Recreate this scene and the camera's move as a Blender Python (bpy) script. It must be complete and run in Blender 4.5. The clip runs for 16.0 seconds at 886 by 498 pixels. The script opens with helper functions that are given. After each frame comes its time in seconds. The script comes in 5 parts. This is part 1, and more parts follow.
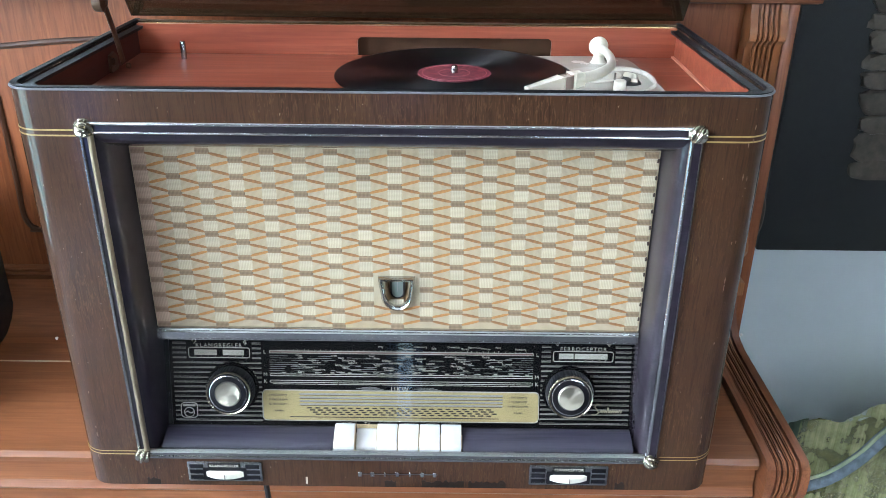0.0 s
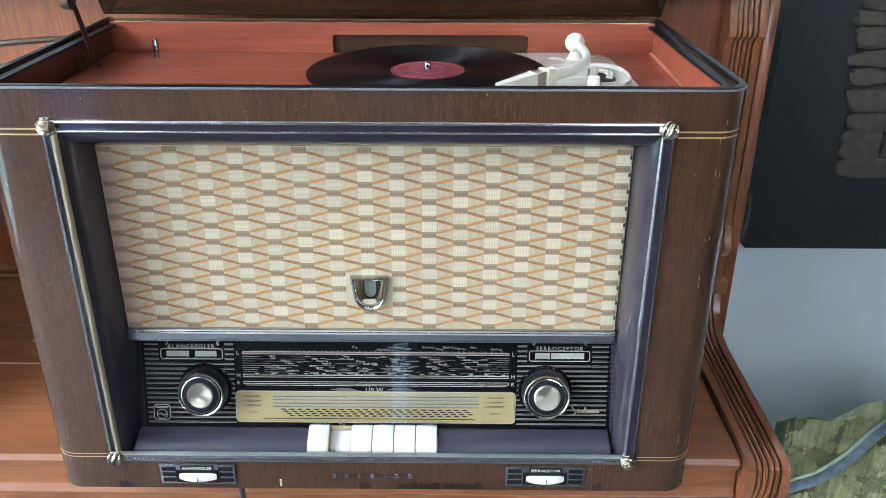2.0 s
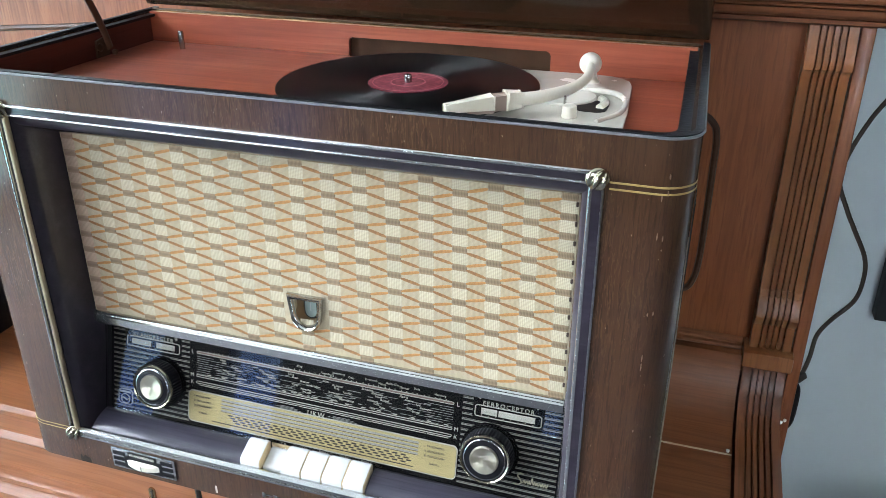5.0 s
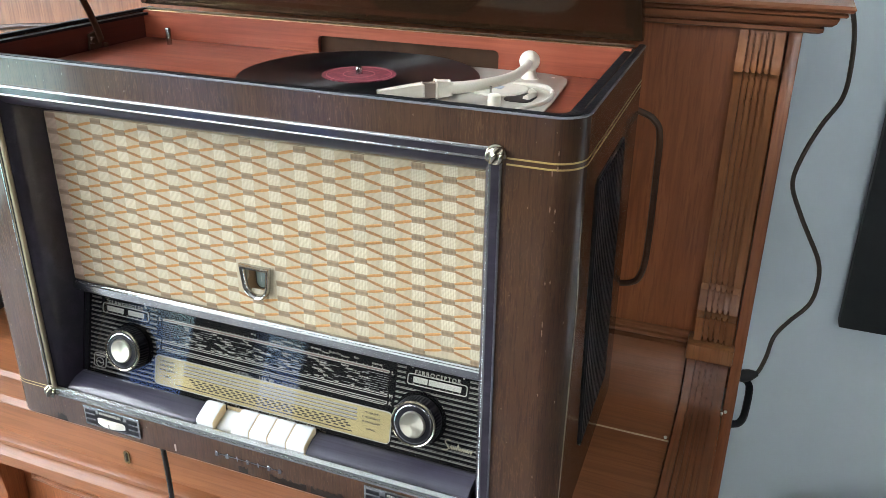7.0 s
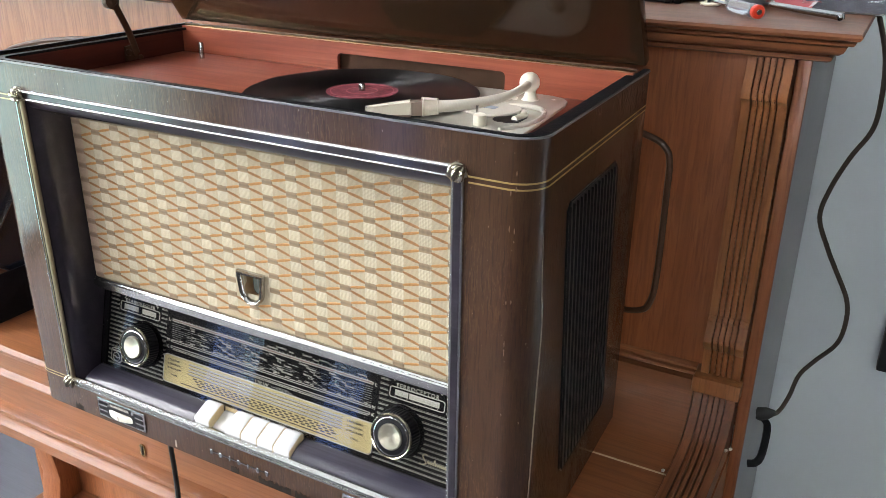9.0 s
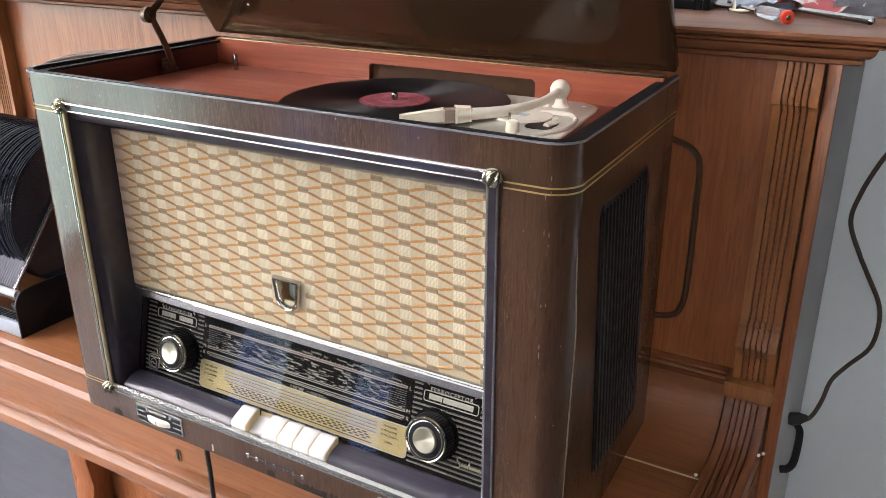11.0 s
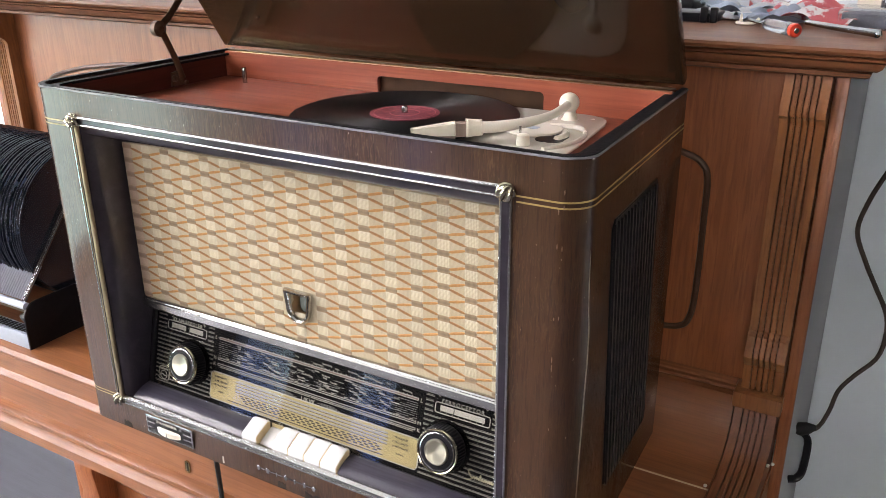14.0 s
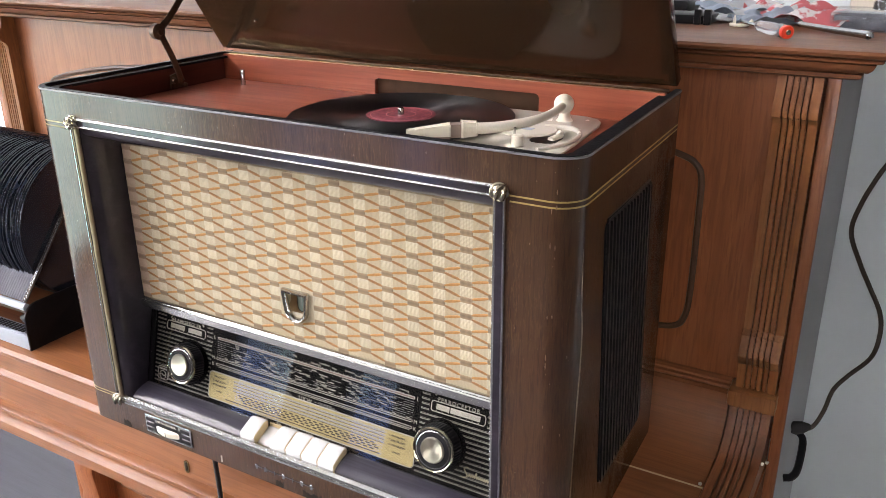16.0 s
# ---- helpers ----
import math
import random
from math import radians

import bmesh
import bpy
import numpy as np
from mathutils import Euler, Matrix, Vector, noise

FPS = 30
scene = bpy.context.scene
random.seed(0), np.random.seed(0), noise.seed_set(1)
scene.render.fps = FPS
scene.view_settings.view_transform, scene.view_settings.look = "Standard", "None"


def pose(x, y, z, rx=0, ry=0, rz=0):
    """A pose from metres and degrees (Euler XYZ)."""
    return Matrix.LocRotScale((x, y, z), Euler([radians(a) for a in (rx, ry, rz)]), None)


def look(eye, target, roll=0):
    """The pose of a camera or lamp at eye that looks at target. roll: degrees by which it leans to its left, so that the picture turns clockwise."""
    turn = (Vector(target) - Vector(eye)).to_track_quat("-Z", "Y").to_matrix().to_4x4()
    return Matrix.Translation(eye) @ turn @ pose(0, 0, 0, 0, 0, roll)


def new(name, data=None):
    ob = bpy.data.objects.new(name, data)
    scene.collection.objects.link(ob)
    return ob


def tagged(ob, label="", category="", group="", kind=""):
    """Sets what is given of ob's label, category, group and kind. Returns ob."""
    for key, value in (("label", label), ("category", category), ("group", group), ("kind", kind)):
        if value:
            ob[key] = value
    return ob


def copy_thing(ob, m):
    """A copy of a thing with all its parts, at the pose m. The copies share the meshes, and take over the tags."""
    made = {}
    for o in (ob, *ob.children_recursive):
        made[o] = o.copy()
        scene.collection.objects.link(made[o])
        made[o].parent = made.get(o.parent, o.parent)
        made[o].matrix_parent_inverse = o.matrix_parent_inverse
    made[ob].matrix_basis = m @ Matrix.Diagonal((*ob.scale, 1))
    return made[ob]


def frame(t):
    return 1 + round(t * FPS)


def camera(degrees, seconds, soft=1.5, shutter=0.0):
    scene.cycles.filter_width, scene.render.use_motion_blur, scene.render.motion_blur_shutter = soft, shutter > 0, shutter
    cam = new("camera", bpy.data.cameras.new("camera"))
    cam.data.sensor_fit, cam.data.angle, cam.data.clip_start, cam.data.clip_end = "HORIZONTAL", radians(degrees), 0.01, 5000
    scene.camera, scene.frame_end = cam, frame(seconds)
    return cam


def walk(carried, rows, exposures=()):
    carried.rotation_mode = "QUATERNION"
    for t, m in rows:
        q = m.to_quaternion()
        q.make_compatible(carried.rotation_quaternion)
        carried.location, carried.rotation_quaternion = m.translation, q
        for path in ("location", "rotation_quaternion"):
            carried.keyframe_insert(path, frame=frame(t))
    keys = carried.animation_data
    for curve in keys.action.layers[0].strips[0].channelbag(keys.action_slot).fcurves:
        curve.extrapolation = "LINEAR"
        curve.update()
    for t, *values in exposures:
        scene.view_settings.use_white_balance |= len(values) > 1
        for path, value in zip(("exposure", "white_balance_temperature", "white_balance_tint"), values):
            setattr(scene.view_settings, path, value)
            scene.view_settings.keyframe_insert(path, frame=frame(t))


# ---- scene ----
cam = camera(55.9, 16.0, 0.7)
EXPOSURES = [(0.0, 0.10, 6550, 13), (3.0, 0.09, 6650, 13), (6.5, 0.11, 7200, 14), (9.0, 0.04, 7850, 19), (12.0, 0.0, 8350, 26), (16.0, 0.0, 8350, 26)]
PATH = [
    (0, (0.05, -0.7, 1.418), (0.041, 1.103, 0.553), 0.5),
    (0.5, (0.052, -0.698, 1.417), (0.042, 1.105, 0.553), 0.5),
    (1, (0.053, -0.699, 1.416), (0.042, 1.104, 0.551), 0.4),
    (1.5, (0.054, -0.697, 1.417), (0.047, 1.105, 0.548), 0.4),
    (2, (0.078, -0.692, 1.412), (0.067, 1.112, 0.549), 0.2),
    (2.5, (0.1, -0.671, 1.409), (0.083, 1.132, 0.543), 0.1),
    (3, (0.106, -0.606, 1.408), (0.084, 1.193, 0.534), 0.0),
    (3.2, (0.108, -0.564, 1.406), (0.081, 1.234, 0.529), 0.1),
    (5.3, (0.366, -0.566, 1.41), (-0.246, 1.129, 0.542), 0.0),
    (5.5, (0.375, -0.583, 1.405), (-0.243, 1.113, 0.543), -0.0),
    (6, (0.385, -0.619, 1.392), (-0.243, 1.082, 0.548), 0.1),
    (6.5, (0.418, -0.601, 1.395), (-0.219, 1.1, 0.559), -0.0),
    (7, (0.461, -0.599, 1.396), (-0.212, 1.096, 0.576), 0.6),
    (7.5, (0.513, -0.59, 1.393), (-0.253, 1.075, 0.593), 0.6),
    (8, (0.552, -0.575, 1.396), (-0.267, 1.068, 0.603), 0.4),
    (8.5, (0.56, -0.565, 1.395), (-0.303, 1.06, 0.612), 0.5),
    (9, (0.56, -0.563, 1.397), (-0.32, 1.056, 0.619), 0.7),
    (11.5, (0.554, -0.585, 1.397), (-0.385, 1.013, 0.645), -0.4),
    (12, (0.552, -0.588, 1.399), (-0.39, 1.008, 0.649), -0.4),
    (12.5, (0.553, -0.588, 1.402), (-0.39, 1.01, 0.655), -0.4),
    (13, (0.551, -0.589, 1.403), (-0.39, 1.013, 0.662), -0.5),
    (13.5, (0.547, -0.59, 1.406), (-0.39, 1.014, 0.666), -0.4),
    (14, (0.548, -0.587, 1.404), (-0.386, 1.02, 0.664), -0.4),
    (14.5, (0.552, -0.583, 1.403), (-0.381, 1.023, 0.664), -0.5),
    (15, (0.554, -0.584, 1.403), (-0.379, 1.023, 0.666), -0.5),
    (15.5, (0.556, -0.588, 1.403), (-0.377, 1.021, 0.67), -0.5),
    (16, (0.557, -0.592, 1.404), (-0.38, 1.016, 0.671), -0.5),
]
walk(cam, [(t, look(eye, target, roll)) for t, eye, target, roll in PATH], EXPOSURES)

# ---- world, daylight and room windows ----
world = bpy.data.worlds.new("sky")
scene.world = world
world.use_nodes = True
wn, wl = world.node_tree.nodes, world.node_tree.links
sky = wn.new("ShaderNodeTexSky")
sky.sky_type, sky.sun_disc = "NISHITA", False
sky.sun_elevation, sky.sun_rotation = radians(48), radians(200)
wl.new(sky.outputs[0], wn["Background"].inputs[0])
wn["Background"].inputs[1].default_value = 0.12
sun = new("sun", bpy.data.lights.new("sun", "SUN"))
sun.data.energy, sun.data.angle, sun.data.color = 2.5, radians(0.6), (1.0, 0.95, 0.88)
sun.matrix_world = look((1.5, 4.2, 5.0), (0, 0, 0))
DAY = 18.0           # glow of the garden and sky outside the windows

# ---- materials ----


def nodes_of(name):
    m = bpy.data.materials.new(name)
    m.use_nodes = True
    t = m.node_tree
    return m, t, t.nodes, t.links, t.nodes["Principled BSDF"]


def setp(b, **kw):
    slots = {"rough": "Roughness", "metal": "Metallic", "coat": "Coat Weight", "coat_rough": "Coat Roughness",
            "spec": "Specular IOR Level", "trans": "Transmission Weight", "ior": "IOR", "alpha": "Alpha", "sheen": "Sheen Weight",
            "sss": "Subsurface Weight"}
    for k, v in kw.items():
        b.inputs[slots[k]].default_value = v


def coords(n, l, scale, rot=(0, 0, 0)):
    tc, mp = n.new("ShaderNodeTexCoord"), n.new("ShaderNodeMapping")
    mp.inputs["Scale"].default_value = scale
    mp.inputs["Rotation"].default_value = rot
    l.new(tc.outputs["Object"], mp.inputs["Vector"])
    return mp.outputs[0]


def noise_of(n, l, vec, scale, detail=4.0, rough=0.55, dist=0.0):
    t = n.new("ShaderNodeTexNoise")
    t.inputs["Scale"].default_value, t.inputs["Detail"].default_value = scale, detail
    t.inputs["Roughness"].default_value, t.inputs["Distortion"].default_value = rough, dist
    l.new(vec, t.inputs["Vector"])
    return t.outputs["Fac"]


def ramp(n, l, fac, stops):
    r = n.new("ShaderNodeValToRGB")
    e = r.color_ramp.elements
    while len(e) < len(stops):
        e.new(0.5)
    for el, (p, c) in zip(e, stops):
        el.position, el.color = p, (*c, 1) if len(c) == 3 else c
    l.new(fac, r.inputs[0])
    return r.outputs[0]


def mix(n, l, fac, a, b, mode="MIX"):
    m = n.new("ShaderNodeMix")
    m.data_type, m.blend_type = "RGBA", mode
    for s, v in ((m.inputs[0], fac), (m.inputs[6], a), (m.inputs[7], b)):
        if isinstance(v, (int, float)):
            s.default_value = v
        elif isinstance(v, tuple):
            s.default_value = (*v, 1)
        else:
            l.new(v, s)
    return m.outputs[2]


def bump(n, l, b, height, strength, dist=0.001):
    k = n.new("ShaderNodeBump")
    k.inputs["Strength"].default_value, k.inputs["Distance"].default_value = strength, dist
    l.new(height, k.inputs["Height"])
    l.new(k.outputs[0], b.inputs["Normal"])


def plain(name, col, rough=0.5, metal=0.0, vary=0.12, scale=60.0, bumpy=0.0, **kw):
    """A surface with a slight mottle and uneven gloss."""
    m, t, n, l, b = nodes_of(name)
    v = coords(n, l, (1, 1, 1))
    f = noise_of(n, l, v, scale)
    big = noise_of(n, l, v, scale * 0.13, 3)
    lo = tuple(c * (1 - vary) for c in col)
    hi = tuple(min(1, c * (1 + vary)) for c in col)
    c = ramp(n, l, f, ((0.3, lo), (0.7, hi)))
    c = mix(n, l, 0.35, c, ramp(n, l, big, ((0.35, lo), (0.65, hi))))
    l.new(c, b.inputs["Base Color"])
    r = n.new("ShaderNodeMapRange")
    r.inputs[3].default_value, r.inputs[4].default_value = rough * 0.8, min(1, rough * 1.25)
    l.new(f, r.inputs[0])
    l.new(r.outputs[0], b.inputs["Roughness"])
    setp(b, metal=metal, **kw)
    if bumpy:
        bump(n, l, b, f, bumpy)
    return m


def wood(name, dark, mid, light, along="x", fine=1.0, rough=0.3, coat=0.0, coat_rough=0.08, relief=0.15, wear=0.0, streak=0.5, spec=0.5, coat_ior=1.5):
    """Grained wood: long figure, fine pores and blotches; the grain runs along one axis."""
    m, t, n, l, b = nodes_of(name)
    s = {"x": (1.2, 14, 14), "y": (14, 1.2, 14), "z": (14, 14, 1.2)}[along]
    v = coords(n, l, tuple(k * fine for k in s))
    fig = noise_of(n, l, v, 2.2, 6, 0.6, 1.2)
    p = {"x": (9, 420, 420), "y": (420, 9, 420), "z": (300, 300, 20)}[along]
    pores = noise_of(n, l, coords(n, l, p), 1.0, 3, 0.6)
    blot = noise_of(n, l, coords(n, l, (5, 5, 5)), 1.0, 3)
    c = ramp(n, l, fig, ((0.25, dark), (0.5, mid), (0.78, light)))
    c = mix(n, l, ramp(n, l, pores, ((0.36, (streak,) * 3), (0.5, (0, 0, 0)))), c, dark)
    c = mix(n, l, ramp(n, l, blot, ((0.35, (0.3,) * 3), (0.65, (0, 0, 0)))), c, mid)
    if wear:
        q = {"x": (38, 640, 640), "y": (640, 38, 640), "z": (640, 640, 38)}[along]
        w = noise_of(n, l, coords(n, l, q), 1.0, 2, 0.6)
        patch = ramp(n, l, noise_of(n, l, coords(n, l, (9, 9, 9)), 1.0, 3), ((0.42, (0, 0, 0)), (0.6, (wear,) * 3)))
        c = mix(n, l, mix(n, l, ramp(n, l, w, ((0.57, (0, 0, 0)), (0.64, (1, 1, 1)))), (0.0, 0.0, 0.0), patch), c, tuple(k * 3.2 for k in light))
    l.new(c, b.inputs["Base Color"])
    r = n.new("ShaderNodeMapRange")
    r.inputs[3].default_value, r.inputs[4].default_value = rough * 0.75, rough * 1.3
    l.new(blot, r.inputs[0])
    l.new(r.outputs[0], b.inputs["Roughness"])
    setp(b, coat=coat, coat_rough=coat_rough, spec=spec)
    b.inputs["Coat IOR"].default_value = coat_ior
    bump(n, l, b, pores, relief, 0.0006)
    return m




def lacquered_veneer(name):
    """Dark veneer under old lacquer: fine upright pores, wrinkled and crazed patches, worn paler spots."""
    m, t, n, l, b = nodes_of(name)
    fig = noise_of(n, l, coords(n, l, (26, 26, 2.2)), 2.0, 5, 0.6, 0.8)
    pores = noise_of(n, l, coords(n, l, (640, 640, 34)), 1.0, 3, 0.6)
    patch = ramp(n, l, noise_of(n, l, coords(n, l, (7, 7, 5)), 1.0, 3), ((0.40, (0.12,) * 3), (0.62, (1, 1, 1))))
    craze = noise_of(n, l, coords(n, l, (400, 400, 52)), 1.0, 2, 0.5, 0.9)
    lines = ramp(n, l, craze, ((0.53, (0, 0, 0)), (0.585, (1, 1, 1)), (0.64, (0, 0, 0))))
    c = ramp(n, l, fig, ((0.25, (0.031, 0.0120, 0.0053)), (0.5, (0.041, 0.0162, 0.0071)), (0.78, (0.050, 0.0208, 0.0092))))
    c = mix(n, l, ramp(n, l, pores, ((0.36, (0.55,) * 3), (0.5, (0, 0, 0)))), c, (0.014, 0.0052, 0.0026))
    c = mix(n, l, mix(n, l, 1.0, lines, mix(n, l, 1.0, patch, (0.26, 0.26, 0.26), "MULTIPLY"), "MULTIPLY"), c, (0.17, 0.085, 0.036))
    spots = noise_of(n, l, coords(n, l, (330, 330, 200)), 1.0, 2)
    c = mix(n, l, ramp(n, l, spots, ((0.735, (0, 0, 0)), (0.76, (0.8,) * 3))), c, (0.22, 0.16, 0.11))
    l.new(c, b.inputs["Base Color"])
    setp(b, rough=0.45, coat=0.8, coat_rough=0.10, spec=0.12)
    b.inputs["Coat IOR"].default_value = 1.72
    h = mix(n, l, 1.0, mix(n, l, 0.4, craze, pores), patch, "MULTIPLY")
    k = n.new("ShaderNodeBump")
    k.inputs["Strength"].default_value, k.inputs["Distance"].default_value = 0.9, 0.0006
    l.new(h, k.inputs["Height"])
    l.new(k.outputs[0], b.inputs["Normal"])
    q = n.new("ShaderNodeBump")
    q.inputs["Strength"].default_value, q.inputs["Distance"].default_value = 0.28, 0.0005
    l.new(h, q.inputs["Height"])
    l.new(q.outputs[0], b.inputs["Coat Normal"])
    return m


CABINET = lacquered_veneer("dark walnut lacquer")
RECESS = wood("blackened lacquer", (0.008, 0.006, 0.010), (0.014, 0.010, 0.016), (0.028, 0.022, 0.030), "x", 1.0, 0.4, 1.0, 0.09, 0.06, 0, 0.5, 0.15, 1.6)
# Paler copy of RECESS: some of the sill's bluish sheen is in the colour.
SILL = wood("worn lacquer with slate sheen", (0.018, 0.016, 0.024), (0.030, 0.027, 0.040), (0.048, 0.044, 0.060), "x", 1.6, 0.4, 0.7, 0.10, 0.12, 0, 0.6, 0.2, 1.55)
TRAYRED = wood("red mahogany stain", (0.165, 0.033, 0.0165), (0.255, 0.058, 0.030), (0.35, 0.107, 0.055), "x", 1.4, 0.42, 0.3, 0.12, 0.2, 0, 0.5, 0.3)
# Darker copy of the mahogany for well walls facing away from the windows.
TRAYSHADE = wood("shaded red mahogany", (0.05, 0.010, 0.007), (0.08, 0.017, 0.011), (0.115, 0.029, 0.019), "y", 1.0, 0.45, 0.0, 0.2, 0.15, 0, 0.5, 0.25)
LIDWOOD = wood("dark polished veneer", (0.015, 0.0070, 0.0035), (0.025, 0.0120, 0.0058), (0.038, 0.019, 0.009), "x", 1.0, 0.25, 0.75, 0.10, 0.06, 0, 0.4, 0.15)
SLOTDARK = plain("dark brown slot board", (0.05, 0.022, 0.010), 0.6, 0, 0.3, 40, spec=0.2)
RIM = plain("black rim paint", (0.006, 0.007, 0.009), 0.38, 0, 0.4, 300, 0.5, spec=0.18)
LOUVRE = plain("black louvre paint", (0.011, 0.012, 0.014), 0.42, 0, 0.3, 200, spec=0.3)
PIANO = wood("piano walnut", (0.16, 0.055, 0.021), (0.23, 0.081, 0.032), (0.295, 0.112, 0.047), "x", 2.0, 0.42, 0.28, 0.24, 0.3, 0, 0.6, 0.3)
PIANO_UP = wood("piano walnut upright grain", (0.17, 0.049, 0.017), (0.255, 0.080, 0.029), (0.325, 0.114, 0.043), "z", 2.6, 0.42, 0.3, 0.2, 0.3, 0, 0.8, 0.3)
PIANO_DEEP = wood("piano walnut along the depth", (0.11, 0.034, 0.013), (0.20, 0.066, 0.027), (0.30, 0.115, 0.052), "y", 1.0, 0.36, 0.4, 0.12, 0.25, 0, 0.7, 0.4)
PIANO_HI = wood("piano oak carving", (0.15, 0.05, 0.017), (0.27, 0.10, 0.036), (0.39, 0.165, 0.066), "z", 1.0, 0.40, 0.2, 0.28, 0.3, 0, 0.6, 0.3)
GROOVE = plain("groove grime", (0.035, 0.014, 0.007), 0.6)
# Brown moulding, darkened: the shade beside the radio is in its colour.
MOULDING = plain("shade darkened moulding", (0.055, 0.020, 0.009), 0.45, 0, 0.3, 60)
KNOTMETAL = plain("silver gilt", (0.50, 0.45, 0.34), 0.2, 1.0, 0.15, 160)
CHROME = plain("tarnished chrome", (0.52, 0.52, 0.505), 0.205, 1.0, 0.1, 180)
BRASS = plain("aged brass", (0.52, 0.39, 0.20), 0.21, 1.0, 0.2, 120)
# Left chrome bead: the brown wood it mirrors is put into its colour.
TANCHROME = plain("chrome tinted with wood reflection", (0.36, 0.29, 0.19), 0.42, 0.9, 0.12, 150)
GOLDLINE = plain("gold paint", (0.33, 0.23, 0.075), 0.5, 0.0, 0.2, 400)
BRONZE = plain("brown bronze", (0.085, 0.050, 0.031), 0.4, 0.6, 0.3, 150)
IVORY = plain("ivory plastic", (0.74, 0.69, 0.58), 0.32, 0, 0.05, 40, sss=0.0)
KEYWHITE = plain("white key plastic", (0.64, 0.645, 0.64), 0.25, 0, 0.03, 40)
KEYCREAM = plain("yellowed key side", (0.70, 0.55, 0.33), 0.35, 0, 0.08, 80)
TAUPE = plain("taupe plastic", (0.30, 0.22, 0.18), 0.4)
PLATEWHITE = plain("cream lacquered metal", (0.66, 0.62, 0.54), 0.25, 0, 0.05, 30)
BLACKPL = plain("black plastic", (0.006, 0.006, 0.008), 0.34, 0, 0.3, 150, spec=0.22)
SCALEBLACK = plain("black dial print", (0.002, 0.002, 0.003), 0.6, 0, 0.2, 90, spec=0.05)
SCALEGREY = plain("silver dial print", (0.36, 0.35, 0.31), 0.45, 0.2, 0.1, 300)
SCALEGOLD = plain("gold dial print", (0.50, 0.40, 0.19), 0.42, 0.25, 0.08, 60)
INKWHITE = plain("white ink", (0.52, 0.49, 0.42), 0.5)
INKBLACK = plain("black ink", (0.015, 0.012, 0.009), 0.5)
INKGREY = plain("grey ink", (0.25, 0.25, 0.235), 0.5)
STRIPGREY = plain("dull silver stripe", (0.30, 0.29, 0.25), 0.4, 0.3)
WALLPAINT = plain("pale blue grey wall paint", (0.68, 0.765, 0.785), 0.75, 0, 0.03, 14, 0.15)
# Unseen window walls are dark to cut bounced light and haze on blacks.
INNERWALL = plain("umber for unseen walls", (0.055, 0.046, 0.040), 0.8, 0, 0.04, 14)
WHITEPAINT = plain("white paint", (0.78, 0.78, 0.76), 0.6, 0, 0.03, 20)
FLOORWOOD = wood("grey floor boards", (0.068, 0.068, 0.080), (0.085, 0.085, 0.10), (0.10, 0.10, 0.118), "x", 0.5, 0.5)
CANVAS = plain("black painted canvas", (0.010, 0.012, 0.012), 0.55, 0, 0.3, 500, 0.5)
STONE = plain("carved stone relief", (0.060, 0.049, 0.036), 0.55, 0, 0.6, 70, 1.0)
RUBBER = plain("black rubber", (0.012, 0.012, 0.012), 0.55)
CABLE = plain("brown cable", (0.045, 0.030, 0.022), 0.5)
STEEL = plain("brushed steel", (0.42, 0.42, 0.42), 0.2, 1.0, 0.1, 200)
GREYMETAL = plain("grey painted metal", (0.33, 0.37, 0.42), 0.4, 0.1)
FLEECE = plain("corrugated grey strip", (0.09, 0.10, 0.125), 0.6)
SHELLAC = plain("dark record edge", (0.016, 0.021, 0.031), 0.2, spec=0.8)
RIBGREY = plain("dark grey ribs", (0.10, 0.11, 0.135), 0.5)
REDPL = plain("red plastic", (0.75, 0.05, 0.02), 0.3)
PAPER = plain("crumpled paper", (0.32, 0.325, 0.34), 0.7, 0, 0.1, 30, 0.3)
BLUEGREY = plain("blue grey card", (0.22, 0.265, 0.33), 0.6, 0, 0.2, 40)


def disc_material(name, col, label=False):
    """Pressed disc: fine rings round the local z axis."""
    m, t, n, l, b = nodes_of(name)
    tc = n.new("ShaderNodeTexCoord")
    w = n.new("ShaderNodeTexWave")
    w.wave_type, w.rings_direction = "RINGS", "Z"
    w.inputs["Scale"].default_value, w.inputs["Distortion"].default_value = (400.0, 0.0) if not label else (60.0, 0.3)
    l.new(tc.outputs["Object"], w.inputs["Vector"])
    b.inputs["Base Color"].default_value = (*col, 1)
    if label:
        c = ramp(n, l, noise_of(n, l, tc.outputs["Object"], 220, 4), ((0.4, col), (0.62, (0.25, 0.055, 0.065))))
        l.new(c, b.inputs["Base Color"])
        setp(b, rough=0.45)
    else:
        bump(n, l, b, w.outputs["Fac"], 0.12, 0.0001)
        tan = n.new("ShaderNodeTangent")
        tan.direction_type, tan.axis = "RADIAL", "Z"
        l.new(tan.outputs[0], b.inputs["Tangent"])
        b.inputs["Anisotropic"].default_value = 1.0
        setp(b, rough=0.42, spec=0.42)
        b.inputs["Anisotropic Rotation"].default_value = 0.25
    return m


VINYL = disc_material("black record surface", (0.0022, 0.0024, 0.003))
SPUN, _t, _n, _l, _b = nodes_of("spun brass")
_b.inputs["Base Color"].default_value = (0.50, 0.465, 0.365, 1)
setp(_b, rough=0.34, metal=1.0)
_tan = _n.new("ShaderNodeTangent")
_tan.direction_type, _tan.axis = "RADIAL", "Z"
_l.new(_tan.outputs[0], _b.inputs["Tangent"])
_b.inputs["Anisotropic"].default_value = 0.9
LABELRED = disc_material("maroon record label", (0.125, 0.011, 0.022), True)


